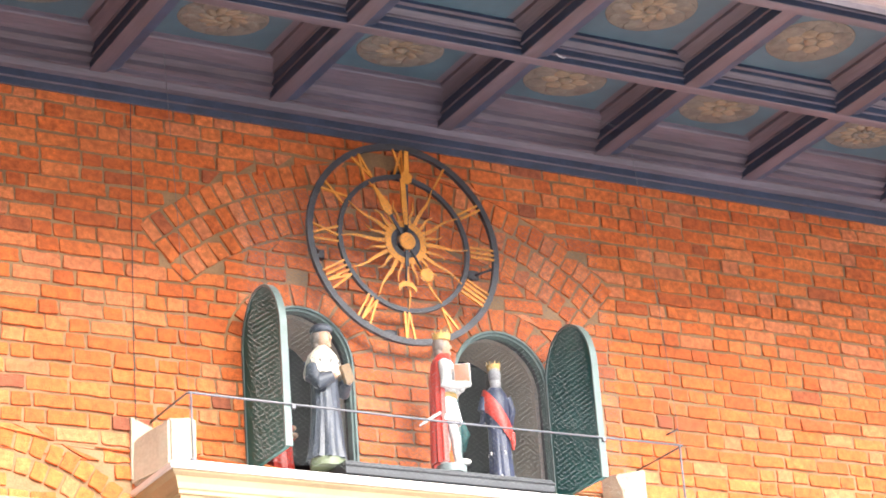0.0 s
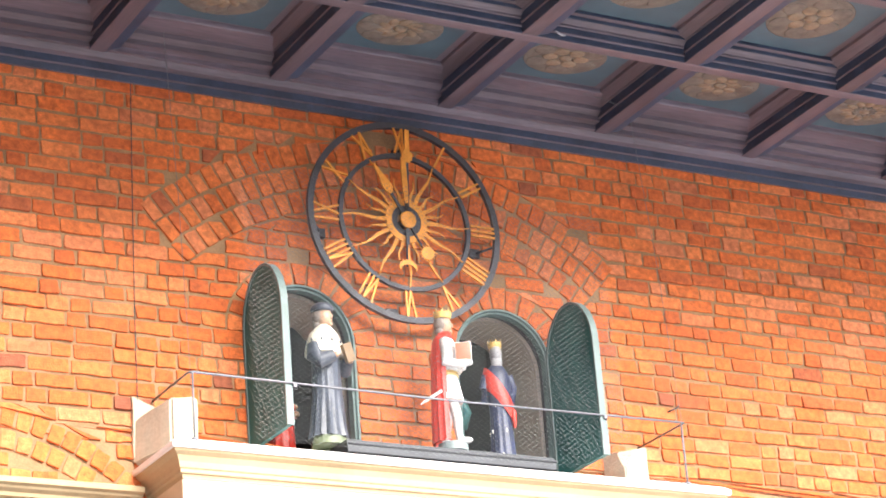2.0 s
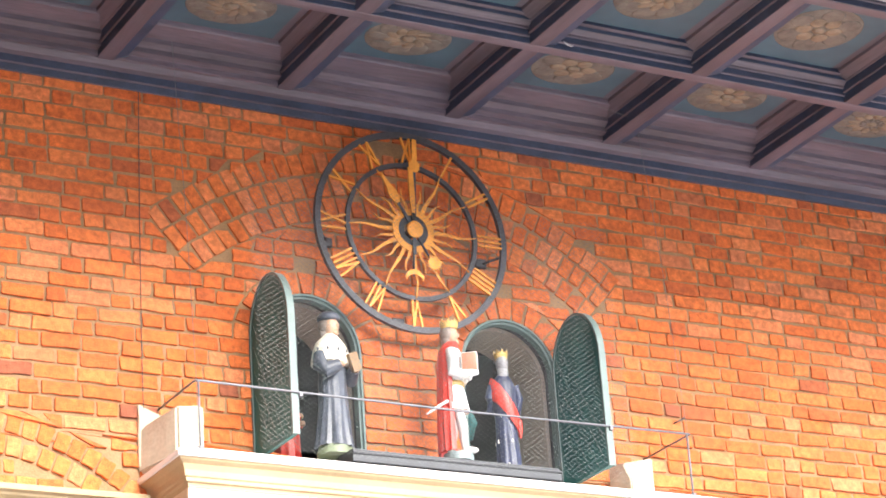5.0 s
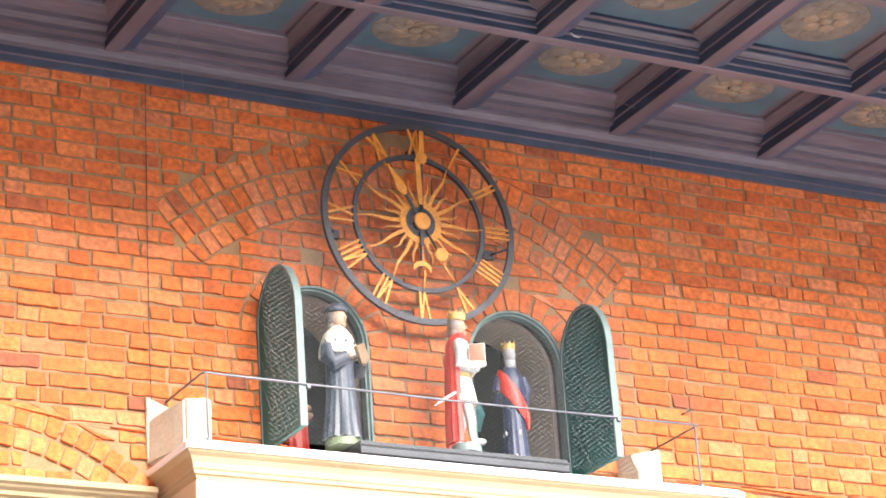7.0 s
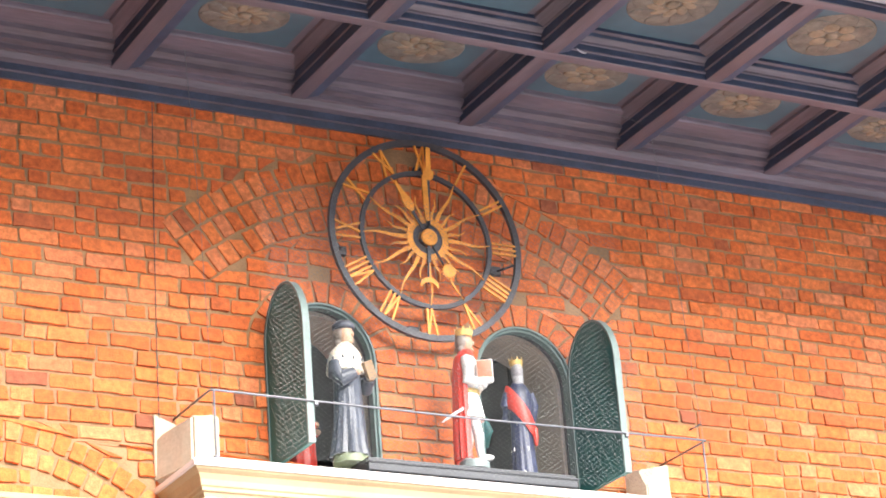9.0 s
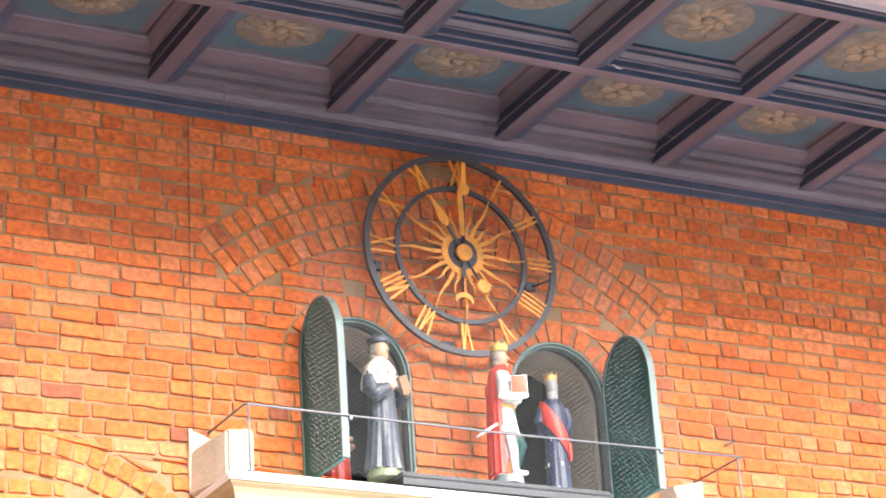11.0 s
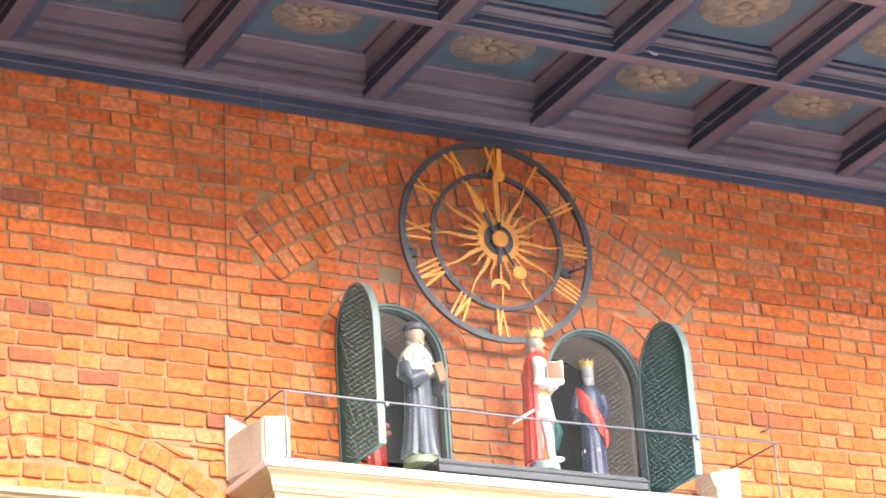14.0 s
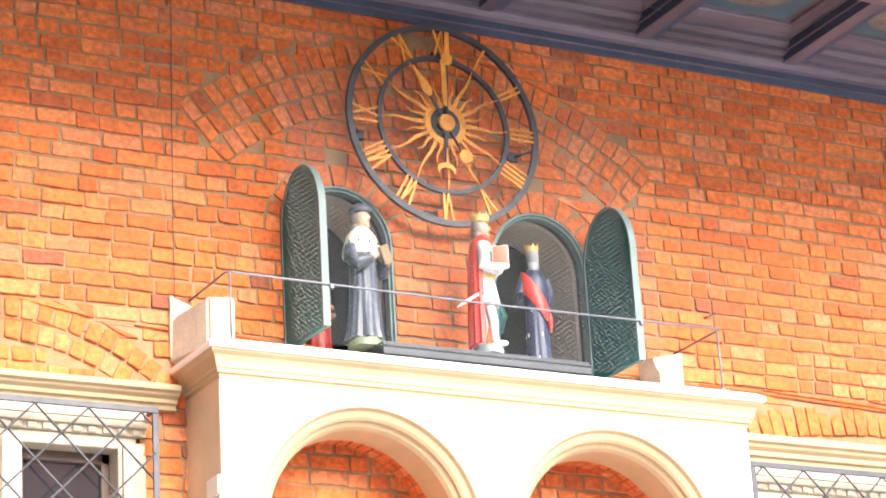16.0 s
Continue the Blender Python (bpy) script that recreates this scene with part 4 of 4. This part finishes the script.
robe(b, [(0, 0.0, 0.05, 0.125, 0.11, 0.08), (0, 0.0, 0.14, 0.112, 0.10, 0.08), (0, 0, 0.35, 0.10, 0.088, 0.05), (0, 0, 0.50, 0.102, 0.084, 0.03), (0, 0, 0.64, 0.108, 0.078, 0.0), (0, 0, 0.70, 0.07, 0.056, 0), (0, 0, 0.74, 0.04, 0.04, 0)], 0, 12)
for sx in (1, -1):
    arm(b, sx, [(0.10, 0.0, 0.65), (0.13, -0.004, 0.57), (0.118, -0.03, 0.50), (0.08, -0.09, 0.52)], [0.038, 0.046, 0.044, 0.03], 0, 1)
head(b, 0.79, 1, 3)
robe(b, [(0, 0.004, 0.82, 0.056, 0.058, 0), (0, 0.004, 0.84, 0.066, 0.068, 0), (0, 0.004, 0.87, 0.06, 0.062, 0), (0, 0.004, 0.88, 0.03, 0.03, 0)], 0)
statue(b, [P_RED, P_SKIN, P_BASE, P_HAIR], "carved figure in a red gown waiting inside the chamber", -0.54, 0.60, 60, 0.86)

# ---- wire net between eaves and railing ----
net = thing("wire_net", "fine grey wire netting hung from the eaves to the railing", "net", "", "", (0, RY, 5.87))
NT, NY = 8.40, -0.33     # upper edge


def on_net(u, z):
    """u along the wall, z up: the net hangs straight to the rail, then down."""
    if z < RZ:
        return (u, RY + 0.004, z)
    t = (z - RZ) / (NT - RZ)
    sag = 0.035 * math.sin(math.pi * t) * math.sin(1.9 * u + 0.7)
    return (u, RY + 0.004 + (NY - RY) * t + sag, z)


verts, faces = [], []
CW, CH, RAD = 0.044, 0.0150, 0.00043


def strand(p, q):
    p, q = Vector(p), Vector(q)
    d = (q - p).normalized()
    a = d.cross(Vector((0, 1, 0))).normalized() * RAD
    c = Vector((0, -RAD * 0.6, 0))
    i = len(verts)
    for e in (p, q):
        verts.extend([e + a + c, e - a + c, e - a - c, e + a - c])
    faces.extend([(i + k, i + (k + 1) % 4, i + 4 + (k + 1) % 4, i + 4 + k) for k in range(4)])


NX0, NX1 = -1.22, 1.24
nu, nz = int((NX1 - NX0) / CW), int((7.62 - 5.90) / CH)
for j in range(nz):
    for i in range(nu):
        u = NX0 + CW * (i + 0.5 * (j % 2))
        z = 5.90 + CH * j
        a = on_net(u + 0.0014 * math.sin(i * 1.7 + j * 0.9), z)
        for s in (-1, 1):
            strand(a, on_net(u + s * CW / 2, z + CH))
me = bpy.data.meshes.new("netting")
me.from_pydata(verts, [], faces)
me.materials.append(M_WIRE)
ob = new("netting", me)
ob.parent, ob.matrix_parent_inverse = net, net.matrix_basis.inverted()
tagged(ob, "", "", "", "stuff")
for x in (RX0 + 0.01, RX1 - 0.01):
    g = bmesh.new()
    tube(g, [on_net(x, 5.90), on_net(x, RZ), on_net(x, 7.3), on_net(x, NT)], 0.0014, 6)
    part("edge_cable", g, M_WIRE, net)
cable = bmesh.new()
tube(cable, [(-1.70, -0.022, 8.2), (-1.712, -0.022, 7.4), (-1.718, -0.020, 6.6), (-1.72, -0.03, 6.1)], 0.0026, 6)
tagged(part("cable", cable, M_IRON), "thin dark cable running down the brick wall", "cable")
g = bmesh.new()
tube(g, [(0.50, -1.215, 8.352), (0.525, -1.21, 8.338), (0.56, -1.20, 8.338), (0.58, -1.195, 8.345)], [0.002, 0.006, 0.005, 0.002], 6)
tagged(part("loose_strip", g, P_GREY), "small white strip caught on a ceiling beam", "strip")
g = bmesh.new()
tube(g, [(1.154, -0.460, 8.390), (1.288, -0.460, 8.376), (1.419, -0.460, 8.350), (1.580, -0.460, 8.367), (1.690, -0.460, 8.405)], 0.0018, 6)
tagged(part("string", g, M_WIRE), "thin grey string sagging below the ceiling beams", "string")
g = bmesh.new()
tube(g, [(1.83, 0.02, 6.505), (1.848, -0.03, 6.512), (1.88, -0.035, 6.527), (1.906, -0.04, 6.545)], 0.005, 6)
tagged(part("wall_hook", g, M_IRON), "small bent iron hook in the brick wall", "hook")

# ---- brickwork ----
COURSE, JOINT = 0.0935, 0.0145
AC, AZ0, AR0 = -0.06, 5.62, 1.99       # relieving arch: three rings of half bricks
ARINGS = 3
AT = 0.147
A_END = 41.5
# flatter arches over the windows: centre, height of the centre, radii, half width, foot
FLAT_ARCHES = ((-2.75, 4.55, 1.37, 1.62, 1.0, 5.70), (3.25, -0.16, 6.0, 6.2, 1.35, 5.74))
rng = random.Random(11)


def in_arch_band(z, lo):
    """x-intervals taken by arches and openings at height z."""
    cut = []
    r_out, r_in = AR0 + ARINGS * AT, AR0
    for s in (-1, 1):
        d = z - AZ0
        if d < r_out:
            xo = math.sqrt(r_out * r_out - d * d)
            xi = math.sqrt(max(r_in * r_in - d * d, 0)) if d < r_in else 0.0
            # beyond the end face there is plain brickwork
            x_end = d * math.tan(radians(A_END))
            hi, lo_ = min(xo, x_end), xi
            if hi > lo_ + 1e-4:
                cut.append((AC + s * lo_, AC + s * hi) if s > 0 else (AC - hi, AC - lo_))
    for c, _ in DOORS:
        ro = DR + 0.16
        if z < 5.93:
            pass
        elif z < 6.734:
            cut.append((c - DR - 0.012, c + DR + 0.012))
        elif z < DZ + ro:
            w_ = math.sqrt(ro * ro - (z - DZ) ** 2)
            cut.append((c - w_, c + w_))
    for c, zc, r0, r1, reach, foot in FLAT_ARCHES:
        if foot < z < zc + r1:
            w_ = min(math.sqrt(r1 * r1 - (z - zc) ** 2), reach)
            v_ = math.sqrt(max(r0 * r0 - (z - zc) ** 2, 0.0))
            if v_ == 0.0:
                cut.append((c - w_, c + w_))
            elif w_ > v_:
                cut.append((c - w_, c - v_))
                cut.append((c + v_, c + w_))
    for xa, xb in ((-4.6, -1.93), (1.99, 4.6)):
        if z < 5.585:
            cut.append((xa, xb))
    cut.sort()
    merged = []
    for a, b_ in cut:
        if merged and a <= merged[-1][1] + 0.004:
            merged[-1] = (merged[-1][0], max(b_, merged[-1][1]))
        else:
            merged.append((a, b_))
    spans, x = [], X0
    for a, b_ in merged:
        if a > x:
            spans.append((x, a))
        x = max(x, b_)
    if x < X1:
        spans.append((x, X1))
    return [s for s in spans if s[1] - s[0] > 0.02]


X0, X1 = -3.4, 4.9
pieces = []     # each: four corners (x, z) counter-clockwise, centre


def lay(z0, z1, seed):
    lo, hi = in_arch_band(z0 + 0.004, True), in_arch_band(z1 - 0.004, False)
    if len(lo) != len(hi):
        both = [(max(s[0], t[0]), min(s[1], t[1])) for s in lo for t in hi]
        lo = hi = [s for s in both if s[1] - s[0] > 0.03]
    r = random.Random(seed)
    for (a0, b0), (a1, b1) in zip(lo, hi):
        a, b_ = min(a0, a1), max(b0, b1)
        x = a - r.uniform(0, 0.12) if a == X0 else a
        while x < b_ - 0.01:
            w = 0.247 if r.random() < 0.52 else 0.130
            w *= r.uniform(0.94, 1.06)
            nx = x + w
            if b_ - nx < 0.07:
                nx = b_
            first, last = x <= a + 1e-6, nx >= b_ - 1e-6
            pl = (a0, a1) if first and a != X0 else (max(x, a0), max(x, a1))
            pr = (b0, b1) if last else (min(nx, b0), min(nx, b1))
            q = JOINT / 2
            if max(pr[0] - pl[0], pr[1] - pl[1]) > 0.032:
                pieces.append([(pl[0] + q, z0 + q), (max(pr[0] - q, pl[0] + q + 0.002), z0 + q), (max(pr[1] - q, pl[1] + q + 0.002), z1 - q), (pl[1] + q, z1 - q)])
            x = nx


def voussoirs(c, zc, r0, r1, a0, a1, n, skip=None):
    for i in range(n):
        u0, u1 = radians(a0 + (a1 - a0) * i / n), radians(a0 + (a1 - a0) * (i + 1) / n)
        q0, q1 = JOINT / 2 / r0, JOINT / 2 / r1
        ri, ro = r0 + JOINT / 2, r1 - JOINT / 2
        if r0 < 0.4:
            ri = r0
        p = [(c + ri * math.cos(u1 - q0), zc + ri * math.sin(u1 - q0)), (c + ri * math.cos(u0 + q0), zc + ri * math.sin(u0 + q0)),
             (c + ro * math.cos(u0 + q1), zc + ro * math.sin(u0 + q1)), (c + ro * math.cos(u1 - q1), zc + ro * math.sin(u1 - q1))]
        cx = sum(v[0] for v in p) / 4
        cz = sum(v[1] for v in p) / 4
        if skip is None or not skip(cx, cz):
            pieces.append(p)


nrow = int((WALL_TOP + 0.03 - 3.6) / COURSE)
for j in range(nrow):
    z1 = WALL_TOP + 0.03 - COURSE * j
    lay(z1 - COURSE, z1, 100 + j)
for k in range(ARINGS):
    voussoirs(AC, AZ0, AR0 + k * AT, AR0 + (k + 1) * AT, 90 - A_END, 90 + A_END, int(2 * radians(A_END) * (AR0 + k * AT) / 0.088), lambda x, z: z > WALL_TOP)
for i, (c, s) in enumerate(DOORS):
    voussoirs(c, DZ, DR + 0.014, DR + 0.16, 0, 180, 13)
for c, zc, r0, r1, reach, foot in FLAT_ARCHES:
    half = math.degrees(math.asin(reach / r1)) + 2
    rows_n = 2 if r0 < 2 else 1
    for k in range(rows_n):
        ra, rb = r0 + (r1 - r0) * k / rows_n, r0 + (r1 - r0) * (k + 1) / rows_n
        voussoirs(c, zc, ra, rb, 90 - half, 90 + half, int(2 * radians(half) * ra / 0.09), lambda x, z: z < foot + 0.05 or abs(x - c) > reach)


def brick_geo(p, r):
    """Uneven, worn outline, a tilted face that stands proud below, sides back into the bed."""
    proud = -0.004 - 0.009 * r.random() ** 1.4
    lean_x, lean_z = r.uniform(-0.014, 0.014), r.uniform(0.02, 0.18)
    jit = []
    for x, z in p:
        sway = 0.010 * noise.noise(Vector((x * 0.9, z * 2.5, 0.3)))
        jit.append(Vector((x + r.uniform(-0.005, 0.005), z + sway + r.uniform(-0.005, 0.005))))
    mid = sum(jit, Vector((0, 0))) / 4
    outline = []
    for i in range(4):
        a, q, e = jit[i - 1], jit[i], jit[(i + 1) % 4]
        for o in (a, e):
            d = o - q
            outline.append(q + d.normalized() * min(r.uniform(0.002, 0.010), d.length * 0.3))
        d = e - q
        side = Vector((d.y, -d.x)).normalized()
        for t in ((0.3, 0.5, 0.7) if d.length > 0.16 else (0.5,)):
            outline.append(q + d * (t + r.uniform(-0.06, 0.06)) + side * r.uniform(-0.0045, 0.003))
    n = len(outline)
    back = [(v.x, 0.010, v.y) for v in outline]
    edge = [(v.x, proud + 0.0025 + (v.y - mid.y) * lean_z, v.y) for v in outline]
    front = []
    for v in outline:
        d = mid - v
        w = v + d.normalized() * min(r.uniform(0.0015, 0.004), d.length * 0.25)
        front.append((w.x, proud + (w.x - mid.x) * lean_x + (w.y - mid.y) * lean_z, w.y))
    vs = back + edge + front
    fs = [tuple(range(2 * n, 3 * n))]
    for a in (0, n):
        for i in range(n):
            j = (i + 1) % n
            fs.append((a + i, a + j, a + n + j, a + n + i))
    return vs, fs


def centre_of(p):
    return (sum(v[0] for v in p) / 4, sum(v[1] for v in p) / 4)


near = sorted(range(len(pieces)), key=lambda i: (centre_of(pieces[i])[0] - 0.0) ** 2 * 0.6 + (centre_of(pieces[i])[1] - 7.35) ** 2)
single = set(near[:300])
jv, jf = [], []
for i, p in enumerate(pieces):
    vs, fs = brick_geo(p, rng)
    if i in single:
        cx, cz = centre_of(p)
        me = bpy.data.meshes.new("brick")
        me.from_pydata([(x - cx, y, z - cz) for x, y, z in vs], [], fs)
        me.materials.append(M_BRICK)
        ob = new("brick", me)
        ob.parent = wall
        ob.matrix_basis = Matrix.Translation((cx, 0, cz))
    else:
        o = len(jv)
        jv.extend(vs)
        jf.extend([tuple(o + q for q in f) for f in fs])
me = bpy.data.meshes.new("bricks")
me.from_pydata(jv, [], jf)
me.materials.append(M_BRICKS)
ob = new("bricks", me)
ob.parent = wall
tagged(ob, "", "", "", "stuff")
